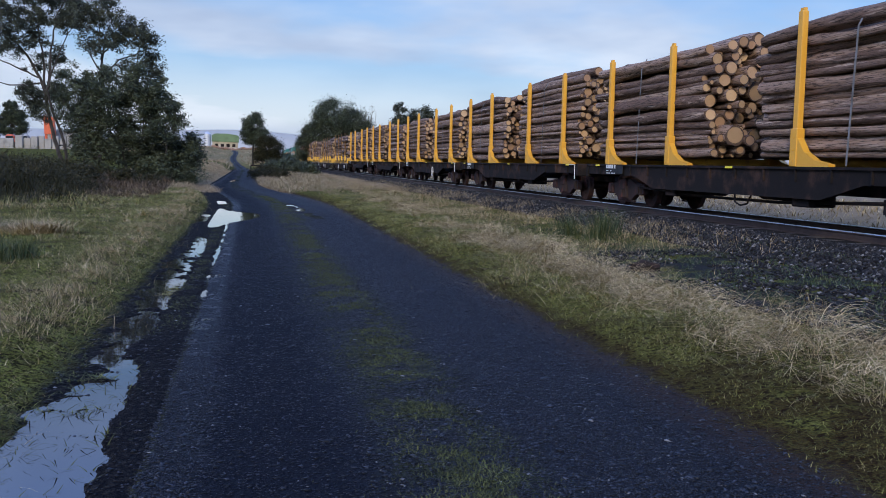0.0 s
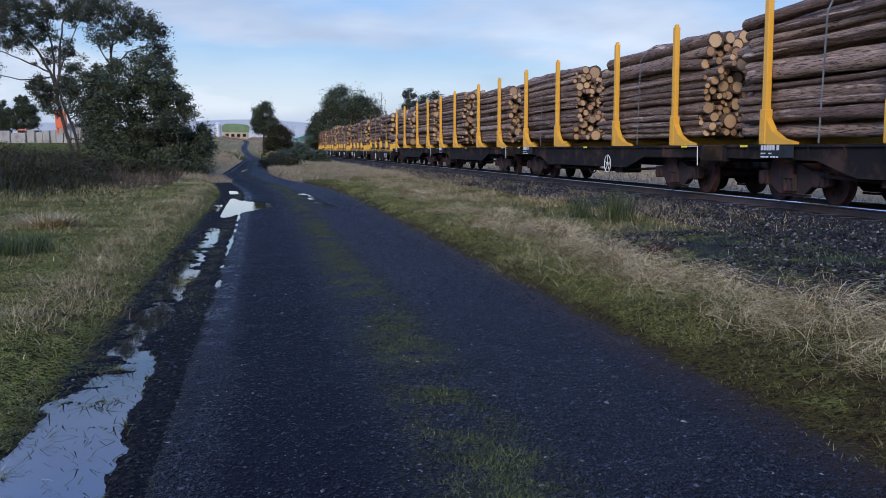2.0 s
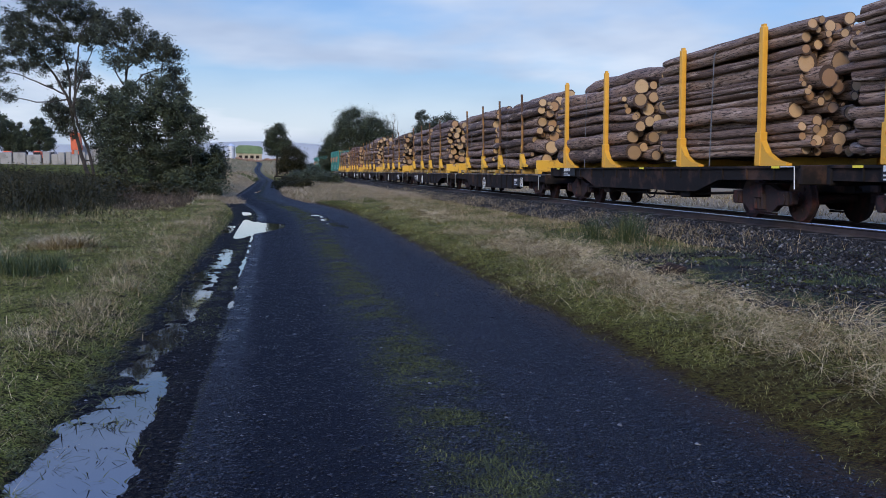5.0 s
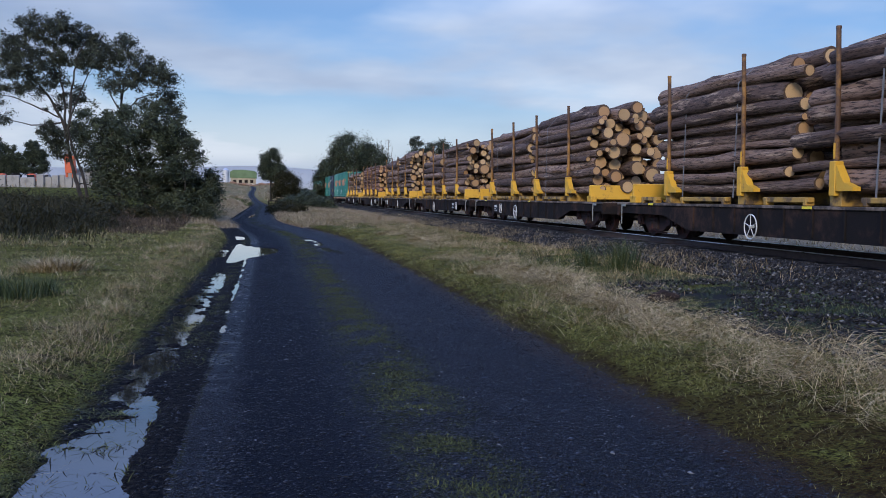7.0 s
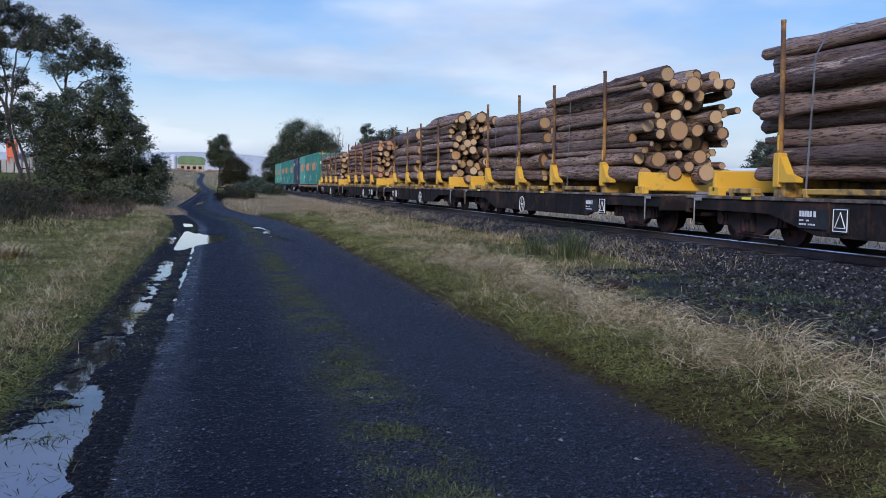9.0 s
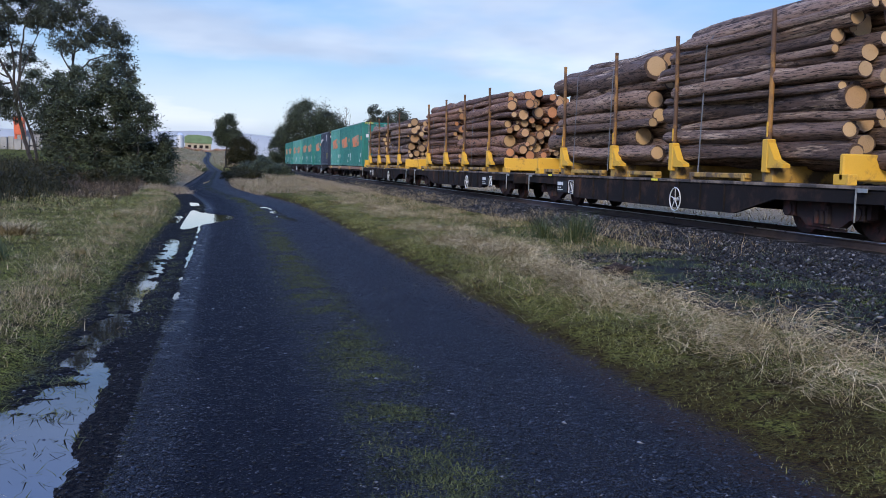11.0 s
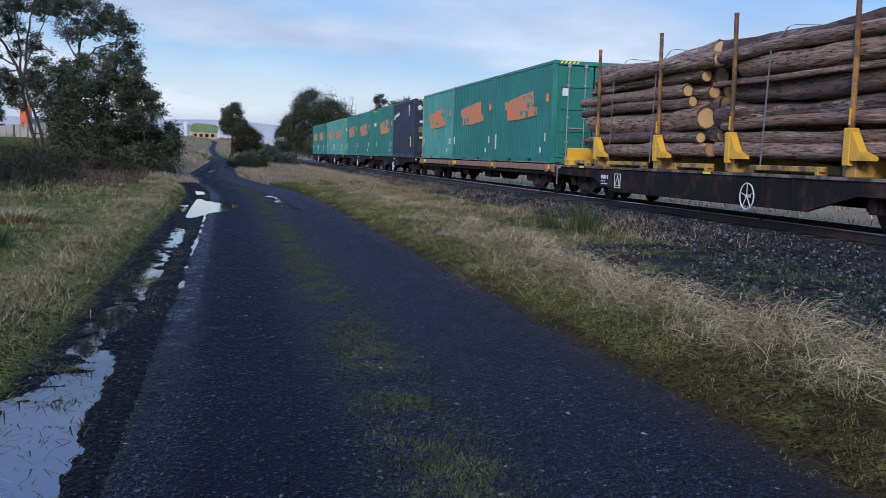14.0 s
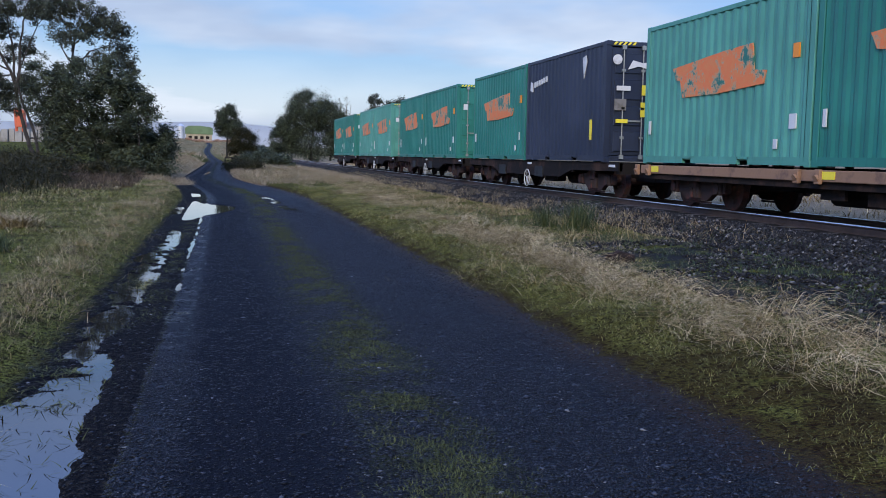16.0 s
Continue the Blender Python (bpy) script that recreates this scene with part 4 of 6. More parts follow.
def container_mesh(mat):
    """The shell of a twenty-foot high container: corrugated sides and end, rails, posts, castings."""
    L, W, H = 3.029, 1.219, 2.896
    body = Shape()
    n = 20
    step = (2 * L - 0.36) / n
    prof = []
    for i in range(n):
        a = -L + 0.18 + i * step
        prof += [(a, 0.0), (a + step * 0.27, 0.0), (a + step * 0.5, 0.027), (a + step * 0.77, 0.027)]
    prof.append((L - 0.18, 0.0))
    for k in (-1, 1):
        for (a, d1), (b, d2) in zip(prof[:-1], prof[1:]):
            x1, x2 = k * (W - 0.012 - d1), k * (W - 0.012 - d2)
            body.face([(x1, a, 0.16), (x2, b, 0.16), (x2, b, H - 0.09), (x1, a, H - 0.09)])
    m = 9
    st = (2 * W - 0.24) / m
    for i in range(m):
        a = -W + 0.12 + i * st
        q = [(a, 0), (a + st * 0.27, 0), (a + st * 0.5, 0.04), (a + st * 0.77, 0.04), (a + st, 0)]
        for (p, d1), (r, d2) in zip(q[:-1], q[1:]):
            body.face([(p, L - 0.02 - d1, 0.16), (p, L - 0.02 - d1, H - 0.09), (r, L - 0.02 - d2, H - 0.09), (r, L - 0.02 - d2, 0.16)])
    body.box(-W + 0.02, W - 0.02, -L + 0.02, L - 0.02, H - 0.05, H - 0.012)
    body.box(-W + 0.05, W - 0.05, -L + 0.1, L - 0.05, 0.1, 0.15)
    frame_ = Shape()
    for k in (-1, 1):
        x = k * (W - 0.04)
        frame_.box(x - 0.035, x + 0.035, -L + 0.1, L - 0.1, H - 0.1, H - 0.01, c=0.008)
        # bottom side rail with two fork pockets
        cuts = [-L + 0.1, -1.22, -0.86, 0.86, 1.22, L - 0.1]
        for a, b in ((0, 1), (2, 3), (4, 5)):
            frame_.box(x - 0.035, x + 0.035, cuts[a], cuts[b], 0.03, 0.165)
        frame_.box(x - 0.035, x + 0.035, -1.24, -0.84, 0.12, 0.165)
        frame_.box(x - 0.035, x + 0.035, 0.84, 1.24, 0.12, 0.165)
        for e in (-1, 1):
            y = e * (L - 0.08)
            frame_.box(k * W - (0.15 if k > 0 else 0), k * W + (0.15 if k < 0 else 0), y - 0.075, y + 0.075, 0.1, H - 0.1, c=0.01)
            for z in (0.0, H - 0.118):
                frame_.box(k * W - (0.162 if k > 0 else -0.004), k * W + (0.162 if k < 0 else 0.004), y - 0.09 + (0 if e > 0 else -0.003), y + 0.084, z, z + 0.118, c=0.014)
    for e in (-1, 1):
        y = e * (L - 0.05)
        frame_.box(-W + 0.1, W - 0.1, y - 0.045, y + 0.045, H - 0.13, H - 0.015, c=0.01)
        frame_.box(-W + 0.1, W - 0.1, y - 0.045, y + 0.045, 0.03, 0.16, c=0.01)
    return body.mesh("body", [mat]), frame_.mesh("frame", [mat])


def door_mesh(mat):
    s = Shape()
    s.box(0.02, 1.07, -0.02, 0.03, 0.17, 2.74, c=0.01)
    p = Shape()
    p.box(0.1, 0.99, -0.045, -0.02, 0.03, 0.5, c=0.012)
    return s.mesh("door", [mat]), p.mesh("panel", [mat])


def rod_mesh():
    s = Shape()
    s.tube([(0, 0, 0.1), (0, 0, 2.8)], 0.016, 8)
    for z in (0.14, 2.74):
        s.box(-0.05, 0.05, -0.03, 0.02, z - 0.05, z + 0.05)
    for z in (0.6, 1.3, 2.2):
        s.box(-0.045, 0.045, -0.025, 0.025, z - 0.03, z + 0.03)
    return s.mesh("lock_rod", [M["galv"]])


def logo_mesh():
    """One plain slanting patch of flaking orange paint, for a company mark."""
    s = Shape()
    x = -1.219 + 0.004
    z = 1.32
    outline = ((-1.75, 0.6), (-1.6, 0.36), (-1.42, 0.34), (-1.3, 0.0), (0.1, 0.0), (1.62, 0.08), (1.7, 0.3), (1.3, 0.34), (1.22, 0.8), (0.3, 0.76), (-0.5, 0.7))
    s.prism([(-a, z + c) for a, c in outline], "x", x - 0.006, x + 0.02)
    return s.mesh("company_mark", [M["orange"]])


BOX_MESH = {k: container_mesh(M[k]) for k in ("green", "palegreen", "navy")}
DOOR_MESH = {k: door_mesh(M[k]) for k in ("green", "palegreen", "navy")}
ROD_MESH, LOGO_MESH = rod_mesh(), logo_mesh()
BOX_LABEL = {"green": "weathered teal shipping container with a flaking orange mark", "palegreen": "chalky pale green shipping container with a flaking orange mark", "navy": "dark navy shipping container with small white marks"}


def patches(name, cont, mat, rects, label):
    for y0, y1, z0, z1 in rects:
        s = Shape()
        s.box(-1.224, -1.2, y0, y1, z0, z1)
        part(name, s, mat, cont, label)


def container(y, z, colour, seed):
    rng = random.Random(seed)
    c = thing("shipping_container", BOX_LABEL[colour], "container", "containers on the train")
    MOVING.append((c, (y, z)))
    c.matrix_basis = pose(XC, y - travel(0), ZR + z)
    body, frm = BOX_MESH[colour]
    part("body", body, None, c, "corrugated steel shell")
    part("frame", frm, None, c, "corner posts and rails")
    for k in (-1, 1):
        d = part("door", DOOR_MESH[colour][0], None, c, m=pose(0, -2.99, 0) @ Matrix.Diagonal((k, 1, 1, 1)))
        for pz in (0.24, 0.86, 1.48, 2.1):
            part("panel", DOOR_MESH[colour][1], None, d, m=pose(0, 0, pz))
        for x in (0.28, 0.78):
            part("lock_rod", ROD_MESH, None, d, "galvanised locking bar", m=pose(x, -0.075, 0))
        h = Shape()
        h.box(0.3, 0.75, -0.075, -0.05, 0.98, 1.02)
        part("handle", h, M["galv"], d)
    st = Shape()
    for i in range(5):
        x = -1.05 + i * 0.12
        st.hexa([(x, -3.036, 2.8), (x + 0.06, -3.036, 2.8), (x + 0.06, -3.02, 2.8), (x, -3.02, 2.8), (x + 0.06, -3.036, 2.87), (x + 0.12, -3.036, 2.87), (x + 0.12, -3.02, 2.87), (x + 0.06, -3.02, 2.87)])
    part("height_stripes", st, M["reflect"], c, "yellow and dark slanting stripes")
    if colour != "navy":
        part("company_mark", LOGO_MESH, None, c, "flaking orange mark", m=pose(0, rng.uniform(-0.1, 0.1), 0))
        patches("sticker", c, M["sticker"], [(-2.62, -2.45, 1.75, 1.98)], "orange placard")
        patches("scuff", c, M["white"], [(-2.55 + rng.uniform(-.1, .1), -2.43, 0.62, 0.86), (-2.1, -2.02 + rng.uniform(0, .06), 0.3, 0.46), (2.7, 2.78, 0.5 + rng.uniform(-.2, .2), 0.9)], "pale scuff")
        for x0, x1, z0, z1 in ((0.3, 0.52, 1.75, 1.98), (-0.95, -0.78, 1.9, 2.12)):
            e = Shape()
            e.box(x0, x1, -3.075, -3.05, z0, z1)
            part("door_sticker", e, M["white"], c, "white door label")
    else:
        for i in range(6):
            s = Shape()
            yy = 2.35 - i * 0.2
            s.box(-1.224, -1.205, yy - 0.13, yy, 2.12 + 0.02 * i, 2.27 + 0.02 * i)
            part("white_mark", s, M["white"], c, "small white mark")
        s = Shape()
        s.prism([(2.45, 2.0), (2.7, 2.05), (2.66, 2.3), (2.5, 2.26)], "x", -1.224, -1.205)
        part("white_mark", s, M["white"], c, "small white mark")
        s = Shape()
        s.prism([(-1.5, 2.62), (-1.72, 2.66), (-1.78, 2.5), (-1.6, 2.1)], "x", -1.224, -1.205)
        part("white_mark", s, M["white"], c, "white pennant mark")
        patches("sticker", c, M["reflect"], [(-2.2, -2.08, 0.55, 1.05)], "yellow sticker")
        for x0, x1, z0, z1, mt in ((-0.95, -0.6, 1.72, 1.83, "white"), (-1.0, -0.7, 1.25, 1.52, "strap"), (-0.32, 0.1, 1.1, 1.45, "reflect"), (-0.95, -0.65, 0.95, 1.04, "reflect"), (-0.3, 0.0, 1.62, 1.86, "reflect")):
            e = Shape()
            e.box(x0, x1, -3.09, -3.06, z0, z1)
            part("door_sticker", e, M[mt], c, "door label")
        e = Shape()
        e.tube([(-0.95, -3.085, 2.45), (-0.95, -3.06, 2.45)], 0.12, 12)
        part("white_mark", e, M["white"], c, "round white mark")
        e = Shape()
        e.prism([(-0.68, 2.22), (-0.4, 2.3), (-0.05, 2.22), (0.25, 2.34), (0.0, 2.42), (-0.3, 2.38), (-0.55, 2.44)], "y", -3.085, -3.06)
        part("white_mark", e, M["white"], c, "curling white mark")
    return c


def wagon_c(y, half, brown, wheel_at):
    w = ride(thing("container_wagon", "container flat wagon with a faded brown side beam" if brown else "black skeletal container flat wagon", "wagon", "container wagons"), y)
    s = Shape()
    top = 0.87
    for k in (-1, 1):
        x = k * 1.1
        if brown:
            s.box(x - 0.05, x + 0.05, -half, half, 0.55, 0.72)
        else:
            s.prism([(-half, top - 0.2), (-half, top), (half, top), (half, top - 0.2), (half * 0.55, top - 0.22), (half * 0.42, top - 0.42), (-half * 0.42, top - 0.42), (-half * 0.55, top - 0.22)], "x", x - 0.05, x + 0.05)
    s.box(-0.22, 0.22, -half, half, 0.42, top - 0.02)
    for i in range(int(half * 2 / 1.5) + 1):
        yy = -half + 0.1 + i * (2 * half - 0.2) / int(half * 2 / 1.5)
        s.box(-1.12, 1.12, yy - 0.1, yy + 0.1, 0.6, top - 0.01)
    for k in (-1, 1):
        s.box(-0.98, -0.6, k * 1.6 - 0.4, k * 1.6 + 0.4, 0.3, 0.55, c=0.03)
        s.tube([(-0.5, k * 2.8 - 0.5, 0.45), (-0.5, k * 2.8 + 0.5, 0.45)], 0.19, 12)
        s.box(-1.0, -0.95, k * half * 0.3 - 0.3, k * half * 0.3 + 0.3, 0.38, 0.62)
    part("underframe", s, M["steel"], w)
    add_couplers(w, half + 0.55)
    add_bogies(w, (-half + 2.0, half - 2.0))
    if brown:
        b = Shape()
        for k in (-1, 1):
            b.box(k * 1.17 - 0.04, k * 1.17 + 0.04, -half, half, 0.66, 0.84, c=0.01)
        part("side_beam", b, M["brown"], w, "faded brown side beam")
        for yy in (-half + 0.4, -2.9, 2.6, half - 0.7):
            r = Shape()
            r.box(-1.222, -1.21, yy - 0.16, yy + 0.16, 0.7, 0.82)
            part("reflector", r, M["reflect"], w, "yellow reflective strip")
        for yy in (-half + 0.15, -3.1, 3.1, half - 0.15):
            for dy in (-0.28, 0.28):
                g = Shape()
                g.box(-1.27, -1.2, yy + dy - 0.07, yy + dy + 0.07, 0.62, 0.85, c=0.012)
                g.tube([(-1.29, yy + dy, 0.7), (-1.2, yy + dy, 0.74)], 0.06, 8)
                part("twist_lock", g, M["brown"], w, "rusty twist lock")
    else:
        part("handwheel", handwheel_shape(-1.2, wheel_at, 0.36, 0.25), M["white"], w, "white spoked brake handwheel")
        for yy in (-half + 0.38, wheel_at - 0.1):
            r = Shape()
            r.box(-1.165, -1.15, yy - 0.18, yy + 0.18, 0.76, 0.82)
            part("reflector", r, M["white"], w, "white marker strip")
        for yy in (-1.2, 2.5):
            q = Shape()
            q.box(-1.18, -1.15, yy - 0.35, yy + 0.35, 0.42, 0.72)
            part("data_panel", q, M["plate"], w, "plain grey panel")
    return w


# ---- the train, wagon by wagon ----
A_CENTRES = (-75.35, -59.75, -44.0, -28.4, -12.75)
for i, y in enumerate(A_CENTRES):
    wagon_a(y, -2.1 if i == 2 else 0)
    for j, local in enumerate((-4.05, 4.05)):
        lab = "tall stack of thin pine logs with bark and pale cut ends" if (i, j) not in ((4, 1),) else "stack of mixed pine logs with some thick pale cut ends"
        log_stack(y, local, 6.1, 1.2, 3.28 if (i, j) in ((2, 0), (2, 1), (3, 0)) else 3.4 + 0.07 * ((i * 2 + j) % 3), 0.26, "a" if (i, j) != (4, 1) else "mixed", 100 + 2 * i + j, lab, (0.2,))
B_WAGONS = ((3.55, 1.05, -4.6), (20.75, 0.95, 3.7), (37.9, 0.95, -4.6), (55.15, -1.8, 4.6), (72.45, -2.3, -5.0), (89.6, -2.3, 3.9))
for i, (y, wh, pl) in enumerate(B_WAGONS):
    wagon_b(y, wh, pl)
    for j, local in enumerate((-3.8, 2.85)):
        small = (i, j) in ((4, 0), (4, 1))
        thick = (i, j) in ((0, 0), (1, 0), (1, 1), (3, 0), (3, 1), (5, 1), (0, 1))
        log_stack(y, local, 6.0, 1.12, 3.1 + (0.5 if i == 3 else 0.3 if (i, j) in ((0, 0), (0, 1), (1, 0), (4, 0), (4, 1), (2, 0)) else 0.16 if (i, j) == (1, 1) else 0.1 if i == 5 else 0.05 * ((i + j) % 3)), 0.38, "thick" if thick else "small" if small else "mixed", 300 + 2 * i + j,
                  "stack of thick dark wet logs with ragged bark" if thick else "uneven stack of dark logs with pale and orange cut ends", (-1.0, 1.3) if j else (1.2,))
wagon_c(107.0, 9.25, True, 0)
for k, col in enumerate(("green", "green", "palegreen")):
    container(100.93 + 6.1 * k, 0.87, col, 500 + k)
C_WAGONS = ((124.5, ("navy", "green")), (139.4, ("green", "green")), (154.4, ("palegreen", "palegreen")), (169.3, ("green", "green")))
for i, (y, cols) in enumerate(C_WAGONS):
    wagon_c(y, 6.9, False, -0.2)
    for k, col in enumerate(cols):
        container(y - 3.09 + 6.18 * k, 0.87, col, 520 + 2 * i + k)

# ---- plants ----


def tube_arrays(paths, seg=6):
    s = Shape()
    for pts, radii in paths:
        s.tube(pts, radii, seg)
    return s


def leaf_cloud(rng, centres, spread, per, size, flat=0.8, droop=0.25):
    """Small pointed leaves round each clump's centre."""
    n = len(centres) * per
    c = np.repeat(np.asarray(centres), per, 0)
    p = c + rng.normal(0, 1, (n, 3)) * np.repeat(np.asarray(spread)[:, None], per, 0) * np.array([1, 1, flat])
    d = rng.normal(0, 1, (n, 3)) * np.array([1, 1, 0.7])
    d[:, 2] -= droop
    d /= np.linalg.norm(d, axis=1)[:, None]
    w = np.cross(d, rng.normal(0, 1, (n, 3)))
    w /= np.linalg.norm(w, axis=1)[:, None]
    ln = size * rng.uniform(0.6, 1.4, n)[:, None]
    wd = ln * 0.27
    v = np.stack([p - d * ln, p + w * wd, p + d * ln, p - w * wd], 1).reshape(-1, 3)
    return v, np.arange(n * 4).reshape(-1, 4)


def clumps_in(rng, blobs):
    """Clump centres inside ellipsoids (centre, radii, how many), most of them near the skin."""
    out, spread = [], []
    for c, r, n in blobs:
        d = rng.normal(0, 1, (n, 3))
        d /= np.linalg.norm(d, axis=1)[:, None]
        k = rng.uniform(0.35, 1.0, n)[:, None] ** 0.5
        out.append(np.asarray(c) + d * k * np.asarray(r))
        spread.append(np.full(n, 0.16 * float(np.mean(r)) * 0.9) * rng.uniform(0.7, 1.3, n))
    return np.concatenate(out), np.concatenate(spread)


def tree(name, label, base, trunks, blobs, leaf, per, size, seed, group, twigs=0.5, category="tree", bare=0, tight=1.0):
    """trunks: lists of points with a radius at the foot; limbs run from them to the clumps."""
    rng = np.random.default_rng(seed)
    t = thing(name, label, category, group, m=pose(*base))
    cen, spr = clumps_in(rng, blobs)
    spr = spr * tight
    paths, nodes = [], []
    for pts, r0 in trunks:
        pts = [np.asarray(p, float) for p in pts]
        fine = []
        for a, b in zip(pts[:-1], pts[1:]):
            for k in range(4):
                fine.append(a + (b - a) * k / 4 + rng.normal(0, 0.02 * np.linalg.norm(b - a), 3) * (0 if not fine else 1))
        fine.append(pts[-1])
        n = len(fine)
        radii = [r0 * (1 - 0.8 * k / (n - 1)) for k in range(n)]
        paths.append(([tuple(p) for p in fine], radii))
        nodes += [(p, r, k / n) for k, (p, r) in enumerate(zip(fine, radii))]
    if nodes:
        P = np.array([q[0] for q in nodes])
        for c in cen[rng.random(len(cen)) < twigs]:
            low = P[:, 2] < c[2] + 0.2
            d = np.linalg.norm(P - c, axis=1) + np.where(low, 0, 5) + np.maximum(0, 1.0 - P[:, 2]) * 2
            k = int(d.argmin())
            a = P[k]
            mid = (a + c) / 2 + rng.normal(0, 0.08, 3) * np.linalg.norm(c - a) + np.array([0, 0, -0.06]) * np.linalg.norm(c - a)
            r = min(nodes[k][1] * 0.5, 0.012 + 0.014 * np.linalg.norm(c - a))
            paths.append(([tuple(a), tuple((a + mid) / 2 + rng.normal(0, 0.03, 3)), tuple(mid), tuple(c)], [r, r * 0.8, r * 0.6, r * 0.25]))
    if paths:
        part("trunk", tube_arrays(paths), M["trunk"] if not bare else M["twig"], t, "forked trunk and limbs")
    if per:
        v, q = leaf_cloud(rng, cen, spr, per, size)
        part("crown", quick_mesh("crown", v, q, [M[leaf]]), None, t, "crown of small leaves")
    return t


def grown_tree(name, label, base, trunks, masses, leaf, per, size, clump, seed, group, droop=0.35):
    """A tree that forks: trunk, a limb to each leaf mass (x, z, half width, half height, clumps), branches in it, twigs to clumps."""
    rng = np.random.default_rng(seed)
    t = thing(name, label, "bush" if "bush" in name else "tree", group, m=pose(*base))
    paths, P, Rad = [], [], []
    for pts, r0 in trunks:
        y = rng.normal(0, 0.25, len(pts)).cumsum() * 0.6
        pts = [np.array([p[0], 0 if k == 0 else y[k], p[1]]) for k, p in enumerate(pts)]
        fine = []
        for a, b in zip(pts[:-1], pts[1:]):
            fine += [a + (b - a) * k / 4 + rng.normal(0, 0.018, 3) * np.linalg.norm(b - a) * (k > 0) for k in range(4)]
        fine.append(pts[-1])
        radii = [0.8 * r0 * (1 - 0.75 * k / (len(fine) - 1)) for k in range(len(fine))]
        paths.append(([tuple(p) for p in fine], radii))
        P += fine
        Rad += radii
    P, Rad = np.array(P), np.array(Rad)
    cen, spr = [], []

    def bough(a, b, r, sag):
        ln = np.linalg.norm(b - a)
        pts = [a + (b - a) * f + np.array([0, 0, -sag * ln * math.sin(math.pi * f)]) + rng.normal(0, 0.03, 3) * ln * math.sin(math.pi * f) for f in (0, 0.25, 0.5, 0.75, 1)]
        paths.append(([tuple(p) for p in pts], [r, r * 0.85, r * 0.7, r * 0.55, r * 0.4]))
        return np.array(pts)

    for x, z, rx, rz, n in masses:
        n = int(n * 1.12)
        r3 = np.array([rx, (rx + rz) * 0.55, rz])
        c = np.array([x, rng.normal(0, 0.5), z])
        d = np.linalg.norm(P - (c - np.array([0, 0, rz * 0.5])), axis=1) + np.maximum(0, P[:, 2] - z) * 3
        k = int(d.argmin())
        limb = bough(P[k], c - np.array([0, 0, rz * 0.35]), min(Rad[k] * 0.75, 0.05), 0.08)
        m = max(2, n // 6)
        d3 = rng.normal(0, 1, (m, 3))
        d3 /= np.linalg.norm(d3, axis=1)[:, None]
        subs = c + d3 * r3 * rng.uniform(0.35, 0.65, m)[:, None]
        for q in subs:
            j = int((np.linalg.norm(limb - q, axis=1) + np.maximum(0, limb[:, 2] - q[2])).argmin())
            bough(limb[j], q, 0.018, 0.05)
        d3 = rng.normal(0, 1, (n, 3))
        d3 /= np.linalg.norm(d3, axis=1)[:, None]
        tips = c + d3 * r3 * (rng.uniform(0.08, 1.0, n) ** 0.5)[:, None] * rng.uniform(0.85, 1.3, n)[:, None]
        for q in tips:
            j = int(np.linalg.norm(subs - q, axis=1).argmin())
            bough(subs[j], q, 0.009, 0.04)
        cen.append(tips)
        spr.append(clump * rng.uniform(0.6, 1.35, n))
    part("trunk", tube_arrays(paths, 5), M["trunk"], t, "forked trunk and limbs")
    v, q = leaf_cloud(rng, np.concatenate(cen), np.concatenate(spr), per, size, 0.75, droop)
    part("crown", quick_mesh("crown", v, q, [M[leaf]]), None, t, "crown of small leaves in open clumps")
    return t


